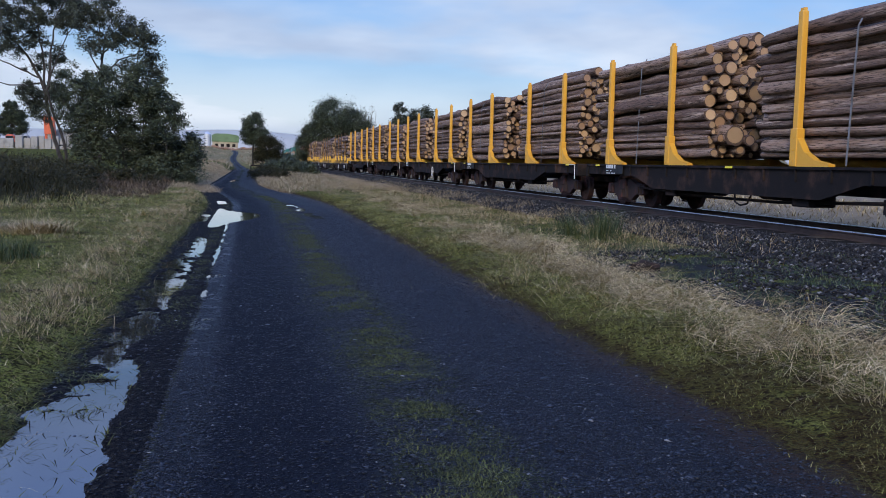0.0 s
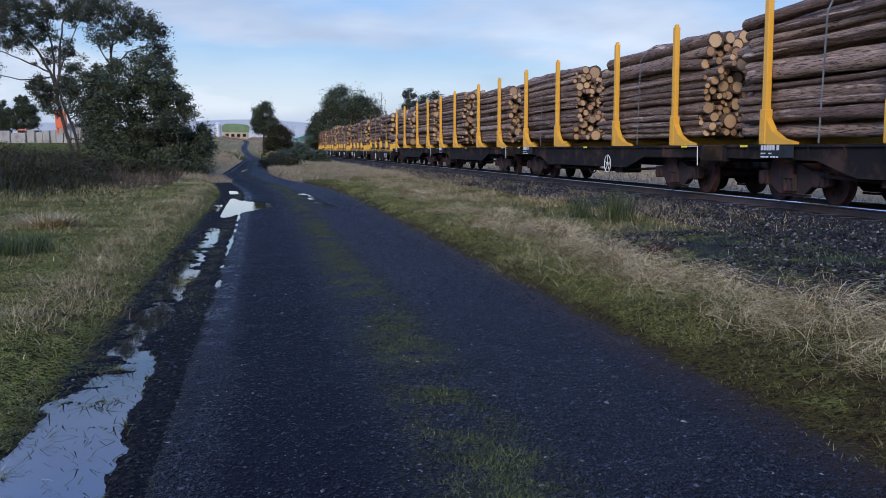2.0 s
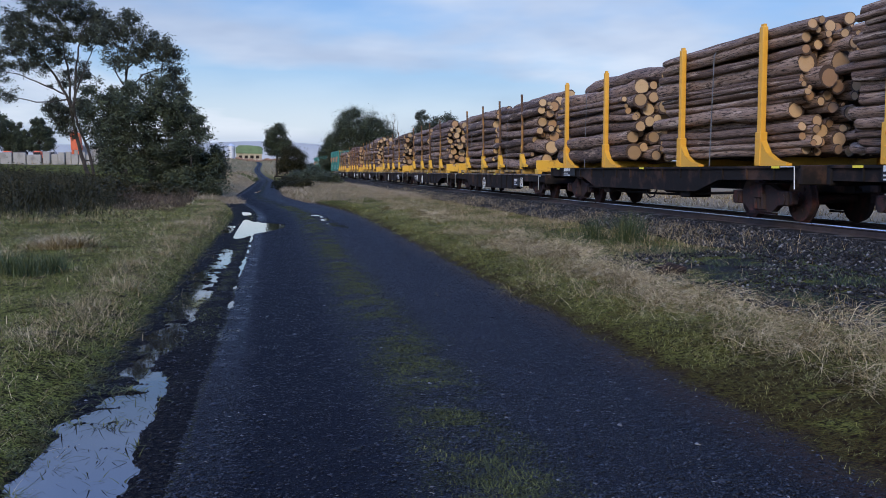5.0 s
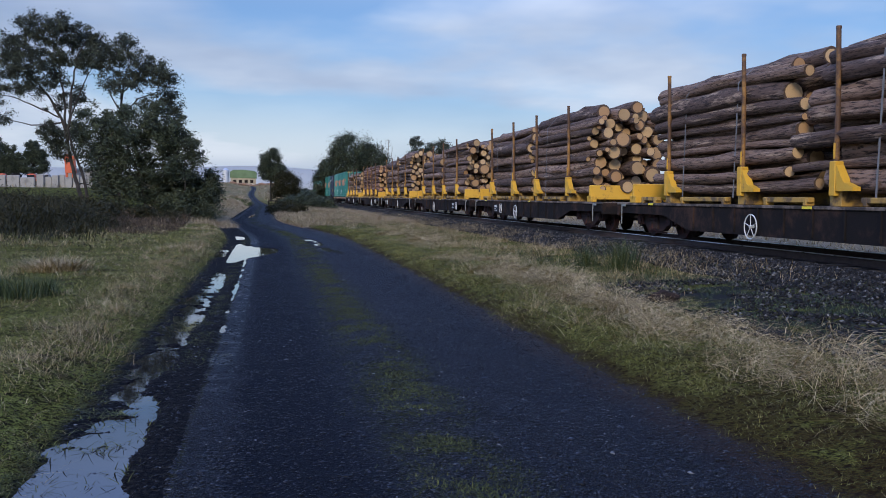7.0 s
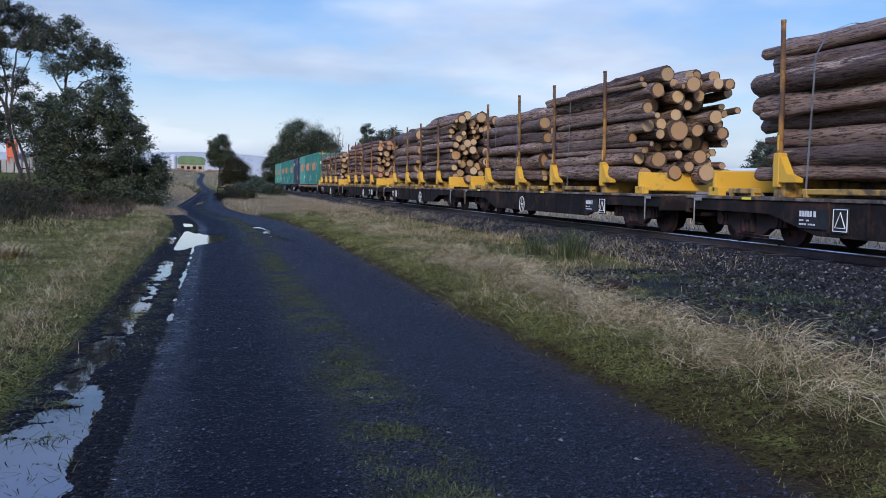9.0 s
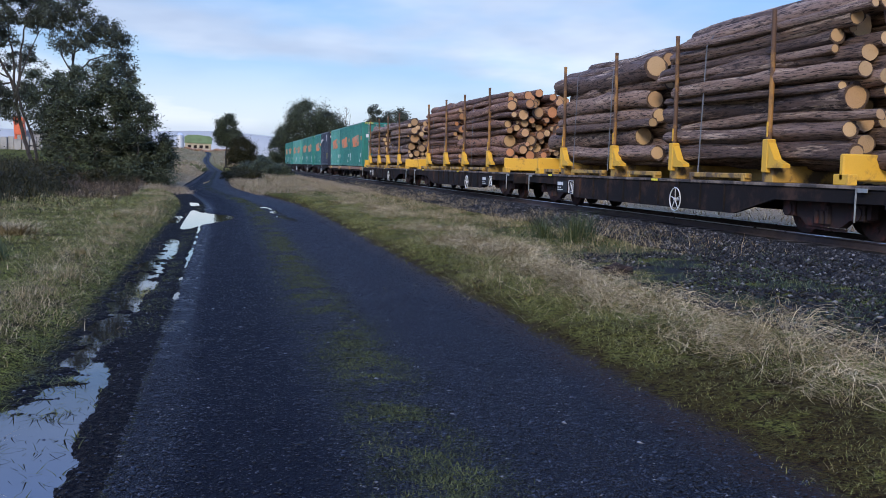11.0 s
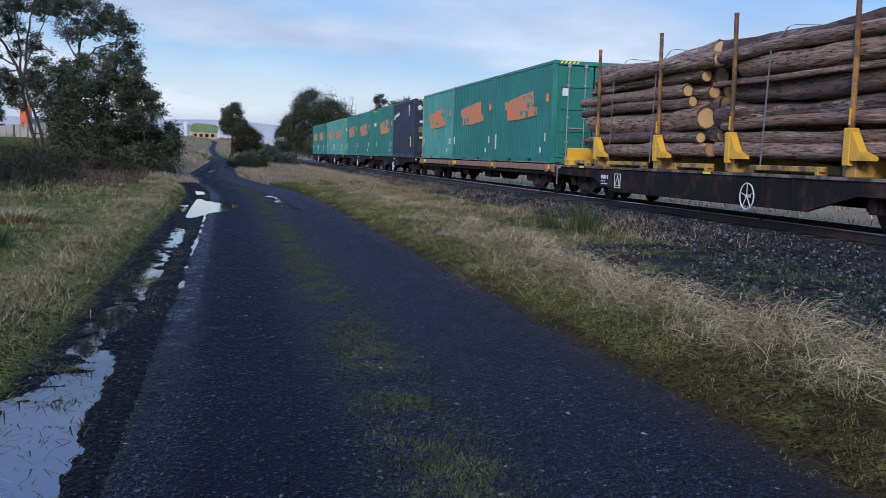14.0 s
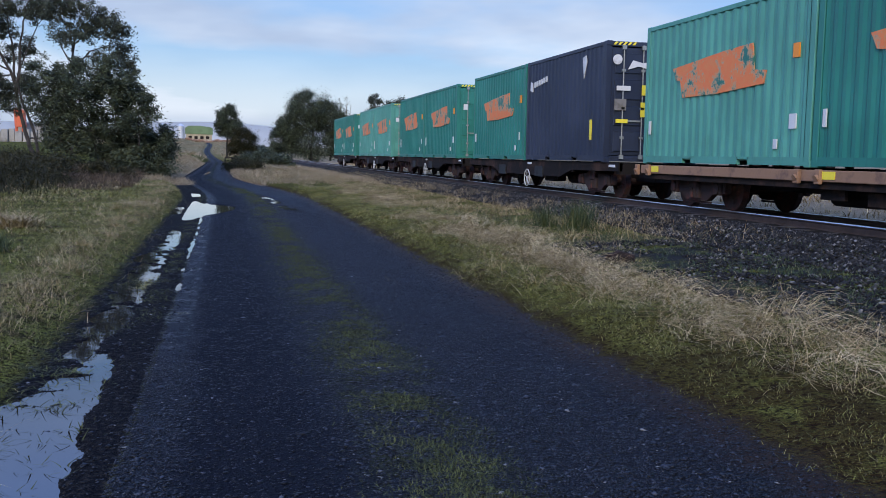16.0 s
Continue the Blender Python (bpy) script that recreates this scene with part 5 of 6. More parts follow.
def near_trees():
    g = "trees beside the road"
    # tall open gum behind the bush, on two forked stems
    grown_tree("gum_tree", "tall open gum tree with forked trunk and dark sparse crown", (-10.9, 60, 0.9),
               [([(0.1, -0.1), (-0.4, 1.6), (-0.85, 4.0), (-1.15, 5.15), (-1.9, 6.5), (-2.55, 7.3), (-3.3, 8.45)], 0.17), ([(-0.85, 4.0), (-0.55, 5.3), (-0.45, 7.0), (-0.15, 8.7), (0.35, 9.7)], 0.11),
                ([(-0.87, 4.5), (-0.87, 6.0), (-1.15, 7.3), (-1.2, 8.7), (-1.65, 10.0)], 0.1), ([(-1.2, 5.15), (-2.4, 5.7), (-3.8, 6.3), (-4.95, 6.45)], 0.07), ([(0.4, -0.1), (0.2, 1.45), (-0.4, 3.25), (-0.6, 4.5), (-0.1, 6.0), (0.6, 7.7)], 0.13)],
               [(-3.8, 9.1, 1.1, 1.15, 40), (-2.3, 10.1, 1.0, 1.0, 40), (-1.0, 10.4, 1.0, 0.86, 38), (0.4, 9.8, 1.0, 0.93, 40), (-1.0, 9.2, 1.25, 0.9, 38), (-2.5, 8.5, 1.25, 1.0, 38), (-3.6, 7.9, 1.25, 0.8, 30), (-5.1, 6.6, 0.8, 1.05, 24),
                (-1.6, 7.4, 1.1, 0.55, 22), (-4.3, 5.1, 0.8, 0.3, 8), (0.2, 8.4, 1.0, 0.65, 22), (-3.2, 6.7, 0.9, 0.35, 14), (-0.3, 6.5, 0.95, 0.8, 14), (-1.8, 4.1, 0.87, 0.8, 34), (-0.4, 4.4, 0.8, 0.7, 32), (-1.0, 3.2, 0.8, 0.6, 16), (0.5, 3.2, 0.8, 0.8, 24), (0.7, 1.9, 0.7, 0.7, 16), (1.0, 8.8, 0.75, 0.7, 20), (-6.3, 7.6, 0.8, 1.2, 22), (-1.3, 6.3, 1.2, 0.7, 13), (-2.6, 7.0, 0.9, 0.5, 9)],
               "gum", 90, 0.085, 0.165, 11, g)
    grown_tree("gum_tree", "slender gum tree with a domed dark crown and thin limbs", (-8.9, 59, 0.8),
               [([(0.3, 0), (0.43, 4.4), (0.43, 6.0), (0.55, 7.0), (0.85, 8.4)], 0.14), ([(0.45, 5.5), (-0.1, 6.5), (-0.4, 7.85)], 0.07), ([(0.48, 5.4), (1.4, 6.4), (2.2, 6.7), (2.95, 7.1)], 0.07), ([(0.44, 6.3), (0.3, 7.7), (0.43, 9.1)], 0.06), ([(0.54, 6.7), (1.45, 7.7), (1.87, 8.5)], 0.06)],
               [(0.5, 9.2, 1.0, 0.85, 32), (1.8, 8.3, 1.0, 0.9, 34), (-0.2, 8.3, 0.7, 0.85, 22), (1.0, 7.4, 1.05, 0.6, 24), (2.8, 7.6, 0.7, 0.9, 28), (3.0, 6.2, 0.7, 0.7, 24), (2.1, 6.3, 0.55, 0.35, 7), (0.1, 7.0, 0.65, 0.42, 11), (3.5, 5.7, 0.35, 0.3, 7)],
               "gum", 95, 0.085, 0.17, 12, g)
    # the broad wattle in front, leafy to the ground, and a low one that reaches over the road's edge
    grown_tree("wattle_bush", "broad dark green wattle bush, leafy to the ground", (-6.2, 52, 0.3),
               [([(0, 0), (-0.2, 1.6), (-0.9, 3.6)], 0.12), ([(0.3, 0), (0.7, 2.0), (0.9, 4.0)], 0.1), ([(-1.2, 0), (-1.9, 1.8), (-2.2, 3.6)], 0.08), ([(1.6, 0), (2.0, 1.6), (2.0, 3.2)], 0.07), ([(-2.2, 0), (-2.1, 1.5)], 0.05)],
               [(-2.2, 4.8, 1.1, 0.8, 34), (-1.2, 4.2, 1.25, 1.05, 48), (0.3, 4.6, 1.2, 0.87, 44), (1.5, 4.2, 0.88, 0.8, 32), (2.2, 3.8, 0.4, 0.6, 13), (-2.1, 3.3, 0.88, 0.95, 30), (-0.6, 2.7, 1.6, 1.25, 70), (1.1, 2.7, 1.2, 1.25, 54), (-2.0, 1.9, 0.8, 0.95, 22), (0.2, 1.3, 1.6, 0.95, 44), (-1.2, 1.3, 1.15, 0.87, 22), (-0.9, 5.4, 0.5, 0.45, 10), (0.6, 5.6, 0.45, 0.4, 8), (1.6, 5.1, 0.4, 0.35, 7), (2.5, 3.1, 0.45, 0.4, 9), (-3.1, 4.0, 0.4, 0.4, 7), (-2.9, 5.4, 0.4, 0.3, 6)],
               "leaf", 120, 0.085, 0.19, 13, g, 0.1)
    grown_tree("wattle_bush", "low dark round wattle bush reaching over the road's edge", (-3.5, 52.5, 0.2),
               [([(0, 0), (0.2, 1.0), (0.2, 1.6)], 0.06), ([(-0.8, 0), (-0.9, 1.4)], 0.05)],
               [(0.0, 1.3, 0.9, 1.1, 56), (-0.9, 1.8, 0.95, 0.95, 40), (0.5, 1.5, 0.5, 0.95, 26), (-0.2, 0.4, 1.15, 0.7, 40), (-1.5, 0.7, 1.2, 0.75, 36)],
               "leaf", 120, 0.085, 0.19, 14, g, 0.1)


def far_trees():
    g = "far trees"
    tree("gum_tree", "dense dark gum clump beside the far railway", (13.4, 150, 0.5), [([(0, 0, 0), (0.3, 0, 4), (0.6, 0, 8)], 0.25), ([(-3, 0, 0), (-3.2, 0, 4)], 0.18), ([(3, 0, 0), (3.3, 0, 6)], 0.18)],
         [((-0.4, 0, 7.6), (3.2, 3, 3.1), 90), ((3.2, 0, 6.4), (2.4, 2.5, 3.1), 60), ((-3.6, 0, 4.6), (1.9, 2, 2.4), 40), ((-5.0, 0, 2.8), (1.4, 2, 2.0), 26), ((0.5, 0, 2.6), (5.2, 2.5, 2.4), 80)], "leaf", 250, 0.15, 21, g, 0.2, tight=1.3)
    tree("bare_tree", "leafless pale grey tree beside the gum clump", (18.6, 149, 0.5), [([(0, 0, 0), (-0.1, 0, 5), (0.2, 0, 9.8)], 0.14), ([(-0.05, 0, 3.5), (-0.7, 0, 7), (-0.9, 0, 9.2)], 0.07), ([(0, 0, 4.5), (0.7, 0, 7), (0.8, 0, 8.6)], 0.06)],
         [((0, 0, 8), (1.3, 1, 2.6), 60)], "gum", 0, 0.1, 22, g, 1.0, bare=1)
    tree("gum_tree", "dark slender gum behind the train", (23.4, 150, 0.6), [([(0, 0, 0), (0, 0, 8)], 0.18)], [((0, 0, 8.2), (1.1, 1.2, 2.2), 40), ((-0.5, 0, 6), (1.5, 1.3, 1.5), 26)], "gum", 170, 0.14, 23, g, 0.2, tight=1.2)
    tree("gum_tree", "spreading dark gum behind the train", (27.4, 152, 0.6), [([(0, 0, 0), (0, 0, 7)], 0.2)], [((0, 0, 8.4), (2.0, 1.6, 1.6), 50), ((-2.0, 0, 7.4), (1.5, 1.3, 1.2), 30), ((1.7, 0, 7.2), (1.3, 1.3, 1.2), 26), ((0, 0, 5.0), (3, 1.6, 1.4), 40)], "gum", 170, 0.14, 24, g, 0.2, tight=1.2)
    for k, (x, y, h) in enumerate(((57.0, 91, 5.6), (60.5, 93, 6.6), (64.0, 92, 5.2))):
        tree("gum_tree", "grey-green gum tree in the paddock behind the train", (x, y, float(height(x, y)) - 0.1), [([(0, 0, 0), (0.2, 0, h * 0.5), (0.1, 0, h * 0.85)], 0.12), ([(0.1, 0, h * 0.3), (-0.9, 0, h * 0.6)], 0.07)],
             [((0, 0, h * 0.75), (1.5, 1.4, h * 0.25), 60), ((-1.2, 0, h * 0.55), (1.2, 1.1, h * 0.2), 36), ((1.1, 0, h * 0.45), (1.1, 1.0, h * 0.2), 34)], "gum", 60, 0.15, 70 + k, g, 0.3, tight=1.1)
    tree("dark_tree", "dark upright tree at the road's far bend", (0.6, 150, 0.6), [([(0, 0, 0), (0, 0, 7.4)], 0.2)], [((0, 0, 6.2), (1.4, 1.4, 1.9), 60), ((-0.7, 0, 4.8), (1.3, 1.3, 1.5), 36), ((0.9, 0, 4.4), (1.4, 1.3, 1.6), 40)], "leaf", 190, 0.13, 25, g, 0.2, tight=1.25)
    tree("brown_tree", "rounded brown-green tree at the road's far bend", (3.1, 149, 0.4), [([(0, 0, 0), (0, 0, 4)], 0.16)], [((0, 0, 2.7), (1.9, 1.6, 2.1), 70), ((-1.0, 0, 1.6), (1.4, 1.3, 1.3), 30)], "reed", 190, 0.13, 26, g, 0.2, tight=1.3)
    for k, (x, y, z, r, h) in enumerate(((6.0, 160, 0.3, 1.8, 1.9), (8.0, 175, 0.4, 2.4, 2.2), (3.3, 86, 0.2, 1.3, 1.4), (4.9, 84, 0.1, 1.2, 1.2), (2.2, 90, 0.3, 0.9, 1.1))):
        tree("shrub", "low dark green shrub beside the railway", (x, y, z), [], [((0, 0, h * 0.5), (r, r * 0.9, h * 0.55), 50)], "leaf", 60, 0.12 if y < 100 else 0.2, 30 + k, "low shrubs", 0, "shrub", tight=1.4)
    for k, (x, y, r, h) in enumerate(((0.9, 76, 0.9, 0.8), (2.1, 72, 0.8, 0.7), (1.4, 80, 1.0, 0.9), (-5.6, 47, 0.7, 0.7), (-4.4, 44, 0.6, 0.6), (-7.4, 44, 0.9, 0.9))):
        tree("shrub", "dry brown twiggy shrub beside the road", (x, y, float(height(x, y)) - 0.05), [], [((0, 0, h * 0.5), (r, r, h * 0.55), 40)], "reed", 55, 0.085, 40 + k, "low shrubs", 0, "shrub", tight=1.5)
    for k, (x, h, w) in enumerate(((-40.2, 8.6, 2.6), (-37.1, 6.2, 2.0), (-34.0, 6.8, 2.2), (-44.0, 7.5, 2.4))):
        tree("pine_tree", "dark spreading pine behind the yard", (x, 150, 2.2), [([(0, 0, 0), (0, 0, h)], 0.22)], [((0, 0, h * 0.5), (w, w, h * 0.2), 70), ((0.3, 0, h * 0.75), (w * 0.8, w * 0.8, h * 0.13), 50), ((-0.2, 0, h * 0.95), (w * 0.45, w * 0.5, h * 0.1), 26)], "leaf", 170, 0.13, 60 + k, g, 0.3, tight=1.0)


def blades(rng, x, y, hgt, wid, lean, droop, dirs=None):
    """Bent tapering blades at places on the ground: arrays of vertices and faces."""
    n = len(x)
    z = height(x, y) - 0.01
    a = rng.uniform(0, 2 * np.pi, n) if dirs is None else dirs
    d = np.stack([np.cos(a), np.sin(a), np.zeros(n)], -1)
    w = np.stack([-np.sin(a), np.cos(a), np.zeros(n)], -1) * (wid / 2)[:, None]
    base = np.stack([x, y, z], -1)
    rows = []
    for k, f in enumerate((0.0, 0.36, 0.72, 1.0)):
        p = base + d * (lean * f + droop * f * f)[:, None] * hgt[:, None] + np.array([0, 0, 1.0]) * (hgt * (f - 0.3 * droop * f * f))[:, None]
        t = (1.0, 0.85, 0.55, 0.12)[k]
        rows += [p - w * t, p + w * t]
    v = np.stack(rows, 1).reshape(-1, 3)
    o = np.arange(n)[:, None] * 8
    q = np.concatenate([o + np.array([[0, 1, 3, 2]]), o + np.array([[2, 3, 5, 4]]), o + np.array([[4, 5, 7, 6]])], 1).reshape(-1, 4)
    return v, q


def join(sets):
    vs, qs, o = [], [], 0
    for v, q in sets:
        vs.append(v)
        qs.append(q + o)
        o += len(v)
    return np.concatenate(vs), np.concatenate(qs)


def logy(rng, n, a, b):
    return a * (b / a) ** rng.uniform(0, 1, n)


def tufts(rng, cx, cy, per, spread, h, w, lean, droop, wild=0.5):
    n = len(cx) * per
    a = rng.uniform(0, 2 * np.pi, n)
    r = np.abs(rng.normal(0, 1, n)) * np.repeat(spread, per)
    x, y = np.repeat(cx, per) + np.cos(a) * r, np.repeat(cy, per) + np.sin(a) * r
    hh = np.repeat(h, per) * rng.uniform(0.5, 1.15, n)
    return blades(rng, x, y, hh, w * rng.uniform(0.6, 1.4, n) * (1 + np.maximum(y - 14, 0) / 22), lean * rng.uniform(0.2, 1.3, n), droop * rng.uniform(0.3, 1.3, n), np.where(rng.random(n) < wild, rng.uniform(0, 6.28, n), a + rng.normal(0, 0.5, n)))


def matted(rng, cx, cy, r, h, n):
    """A heap of fallen straw: arched stalks, from low in the heap to its skin, that cross in all directions."""
    a, q = rng.uniform(0, 6.28, n), np.sqrt(rng.uniform(0, 1, n))
    x, y = cx + r * q * np.cos(a), cy + 1.15 * r * q * np.sin(a)
    z = height(x, y) + h * 0.75 * (1 - q * q) * rng.uniform(0.0, 1.0, n) ** 0.7 - 0.01
    turn = np.where(rng.random(n) < 0.55, a + rng.normal(0, 0.9, n), rng.uniform(0, 6.28, n))
    ln = rng.uniform(0.16, 0.46, n) * (0.6 + h)
    up, fall = rng.uniform(0.25, 1.1, n), rng.uniform(0.5, 1.5, n)
    d = np.stack([np.cos(turn), np.sin(turn)], -1)
    w = np.where(rng.random(n) < 0.1, rng.uniform(0.0018, 0.0026, n), rng.uniform(0.0009, 0.0016, n))[:, None] * (1 + max(cy - 9, 0) / 14)
    rows = []
    for f, k in ((0.0, 1.0), (0.34, 0.9), (0.68, 0.7), (1.0, 0.15)):
        p = np.concatenate([np.stack([x, y], -1) + d * (ln * f)[:, None], (z + ln * (up * f - fall * f * f))[:, None]], 1)
        p[:, 2] = np.maximum(p[:, 2], height(p[:, 0], p[:, 1]) + 0.004)
        side = np.concatenate([np.stack([-d[:, 1], d[:, 0]], -1) * w * k, w * 0.5 * k], 1)
        rows += [p - side, p + side]
    v = np.stack(rows, 1).reshape(-1, 3)
    o = np.arange(n)[:, None] * 8
    return v, np.concatenate([o + np.array([[0, 1, 3, 2]]), o + np.array([[2, 3, 5, 4]]), o + np.array([[4, 5, 7, 6]])], 1).reshape(-1, 4)


def grasses():
    rng = np.random.default_rng(5)
    dry, green, rush, scrub, moss, dead, tan = [], [], [], [], [], [], []
    # short turf on both sides of the road
    for n, lo, hi, y0, y1 in ((120000, -7.5, -1.32, 3.6, 46.0), (160000, 2.72, 5.4, 2.6, 40.0)):
        y = logy(rng, n, y0, y1)
        x = rng.uniform(lo, hi, n) + bend(y)
        keep = (vnoise(x, y, 0.5, 8) > 0.18) & (vnoise(x, y, 0.11, 6) > 0.3)
        if lo > 0:
            keep &= rng.random(n) < 0.06 + smooth(x + 0.35 * vnoise(x, y, 0.6, 19), 2.95, 3.5) * (0.35 + 0.65 * smooth(y + 3 * vnoise(x, y, 0.5, 20), 5.5, 9.0))
            keep &= ~((x > 4.7) & (x < 7.0) & (y < 13.5) & (vnoise(x, y, 0.7, 9) < 0.75))
        x, y = x[keep], y[keep]
        n = len(x)
        green.append(blades(rng, x, y, rng.uniform(0.01, 0.034, n) * (1 + y / 20), rng.uniform(0.0012, 0.0026, n) * (1 + y / 6), rng.uniform(0.3, 1.4, n), rng.uniform(0, 0.8, n)))
    n = 26000
    y = logy(rng, n, 5.0, 22.0)
    x = rng.uniform(4.7, 8.0, n)
    keep = vnoise(x, y, 0.4, 23) > 0.42
    x, y = x[keep], y[keep]
    n = len(x)
    rush.append(blades(rng, x, y, rng.uniform(0.02, 0.08, n), rng.uniform(0.005, 0.012, n), rng.uniform(0.2, 1.2, n), rng.uniform(0, 0.8, n)))
    # moss and sprigs along the crown of the road and in the gutter
    n = 85000
    y = logy(rng, n, 2.8, 40.0)
    x = 1.03 + rng.normal(0, 0.17, n) + 0.12 * (vnoise(x[:1] * 0, y, 1.3, 16) - 0.5) + bend(y)
    keep = (0.6 * vnoise(x, y, 0.5, 12) + 0.4 * vnoise(x, y, 0.12, 13) > 0.47 + rng.normal(0, 0.07, n))
    x, y = x[keep], y[keep]
    n = len(x)
    moss.append(blades(rng, x, y, rng.uniform(0.01, 0.03, n), rng.uniform(0.0022, 0.0045, n) * (1 + y / 8), rng.uniform(0.4, 1.6, n), rng.uniform(0, 0.8, n)))
    n = 26000
    y = logy(rng, n, 3.2, 34.0)
    x = np.where(rng.random(n) < 0.55, rng.normal(-1.36, 0.08, n), rng.normal(-0.68, 0.08, n)) + bend(y)
    keep = (vnoise(x, y, 0.3, 14) > 0.5) & (rng.random(n) < np.where(x - bend(y) > -0.9, smooth(y, 7, 11), 1.0))
    x, y = x[keep], y[keep]
    n = len(x)
    moss.append(blades(rng, x, y, rng.uniform(0.012, 0.035, n), rng.uniform(0.002, 0.004, n) * (1 + y / 7), rng.uniform(0.5, 1.5, n), rng.uniform(0.2, 1.0, n)))
    # sprouts standing in the shallow water, and a mossy islet in the chain of puddles
    n = 260
    y = logy(rng, n, 3.0, 7.4)
    x = rng.uniform(-1.28, -0.72, n)
    moss.append(tufts(rng, x, y, 7, np.full(n, 0.03), rng.uniform(0.03, 0.075, n), 0.0075, 1.0, 1.5))
    n = 110
    y = logy(rng, n, 8.0, 19.0)
    x = rng.normal(-0.96, 0.13, n) + bend(y)
    moss.append(tufts(rng, x, y, 14, np.full(n, 0.045), rng.uniform(0.03, 0.06, n), 0.004, 1.2, 1.4))
    green.append(tufts(rng, rng.normal(-0.93, 0.06, 26), rng.normal(11.3, 0.35, 26), 40, np.full(26, 0.05), np.full(26, 0.045), 0.004, 0.9, 1.2))
    # dry tussocks on the railway verge: the large near ones, then a broken band
    near = np.array([(4.0, 6.1, 0.42), (4.35, 6.5, 0.46), (4.5, 7.2, 0.44), (4.1, 7.4, 0.4), (4.7, 6.0, 0.36), (3.75, 6.9, 0.26), (4.25, 8.3, 0.36), (4.45, 9.3, 0.32), (3.95, 10.2, 0.3), (4.3, 11.2, 0.34), (4.0, 12.3, 0.36), (4.35, 13.2, 0.4), (3.9, 5.3, 0.24), (4.9, 5.2, 0.26), (4.0, 14.5, 0.36), (4.5, 15.2, 0.42)])
    for (cx, cy, hh) in near:
        dry.append(matted(rng, cx, cy, 0.42 if hh > 0.38 else 0.34, hh, 330))
    dry.append(tufts(rng, near[:, 0], near[:, 1], 50, np.full(len(near), 0.4), near[:, 2] * 0.6, 0.003, 2.0, 0.9, 0.9))
    n = 34
    y = logy(rng, n, 8.5, 34.0)
    x = rng.normal(4.25, 0.4, n).clip(3.5, 5.2) + 0.012 * (y - 10)
    for cx, cy, hh in zip(x, y, rng.uniform(0.14, 0.3, n)):
        dry.append(matted(rng, cx, cy, 0.36, hh, 150))
    n = 80
    y = logy(rng, n, 9.0, 75.0)
    x = rng.normal(4.4, 0.6, n).clip(3.3, 6.6) + 0.012 * (y - 10) + bend(y) * 0.5
    dry.append(tufts(rng, x, y, 105, rng.uniform(0.2, 0.5, n), rng.uniform(0.12, 0.3, n), 0.0034, 1.0, 1.3))
    n = 42
    y = logy(rng, n, 14.0, 90.0)
    x = rng.uniform(5.4, 7.6, n)
    dry.append(tufts(rng, x, y, 60, rng.uniform(0.15, 0.45, n), rng.uniform(0.16, 0.34, n), 0.0022, 0.5, 0.8))
    n = 26000
    y = logy(rng, n, 10.0, 60.0)
    x = rng.uniform(4.6, 8.2, n)
    keep = (vnoise(x, y, 0.7, 63) > 0.4) & (rng.random(n) < smooth(y, 11, 17))
    x, y = x[keep], y[keep]
    n = len(x)
    dry.append(blades(rng, x, y, rng.uniform(0.05, 0.2, n), rng.uniform(0.0014, 0.0026, n) * (1 + y / 12), rng.uniform(0.3, 1.2, n), rng.uniform(0, 1.0, n)))
    # thin upright stalks before the ballast
    n = 50
    y = logy(rng, n, 12.0, 40.0)
    x = rng.uniform(5.2, 7.9, n)
    dry.append(blades(rng, x, y, rng.uniform(0.1, 0.45, n), rng.uniform(0.002, 0.0034, n) * (1 + y / 25), rng.uniform(0, 0.3, n), rng.uniform(0, 0.5, n)))
    # dry fringe along the gutter and tussocks on the other bank
    n = 110
    y = logy(rng, n, 4.6, 42.0)
    x = -1.62 - np.abs(rng.normal(0, 0.3, n)) + bend(y)
    dry.append(tufts(rng, x, y, 75, rng.uniform(0.16, 0.36, n), rng.uniform(0.1, 0.26, n) * (0.45 + smooth(y, 5, 12) * 0.7), 0.0022, 0.8, 1.2))
    n = 36
    y = logy(rng, n, 13.0, 45.0)
    x = rng.uniform(-7.5, -2.2, n) + bend(y)
    dry.append(tufts(rng, x, y, 45, rng.uniform(0.12, 0.4, n), rng.uniform(0.12, 0.28, n), 0.005, 0.9, 1.2))
    dry.append(tufts(rng, np.array([-3.6, -3.3, -3.9]), np.array([16.9, 17.1, 17.4]), 300, np.full(3, 0.2), np.array([0.36, 0.32, 0.3]), 0.007, 0.9, 1.1))
    n = 24000
    y = logy(rng, n, 3.8, 46.0)
    x = rng.uniform(-7.5, -1.45, n) + bend(y)
    keep = (vnoise(x, y, 0.8, 41) > 0.52) & (rng.random(n) < 0.75)
    x, y = x[keep], y[keep]
    n = len(x)
    dry.append(blades(rng, x, y, rng.uniform(0.02, 0.08, n) * (1 + y / 35), rng.uniform(0.0018, 0.0032, n) * (1 + y / 9), rng.uniform(0.4, 1.6, n), rng.uniform(0, 1.0, n)))
    # pale grass on the bank behind the line
    n = 26000
    y = rng.uniform(6, 120, n)
    x = rng.uniform(12.8, 20.0, n)
    dry.append(blades(rng, x, y, rng.uniform(0.06, 0.2, n), rng.uniform(0.015, 0.03, n), rng.uniform(0.3, 1.2, n), rng.uniform(0, 0.8, n)))
    # far dry mound on both sides of the bend
    n = 85000
    y = rng.uniform(44, 125, n)
    side = rng.random(n) < 0.5
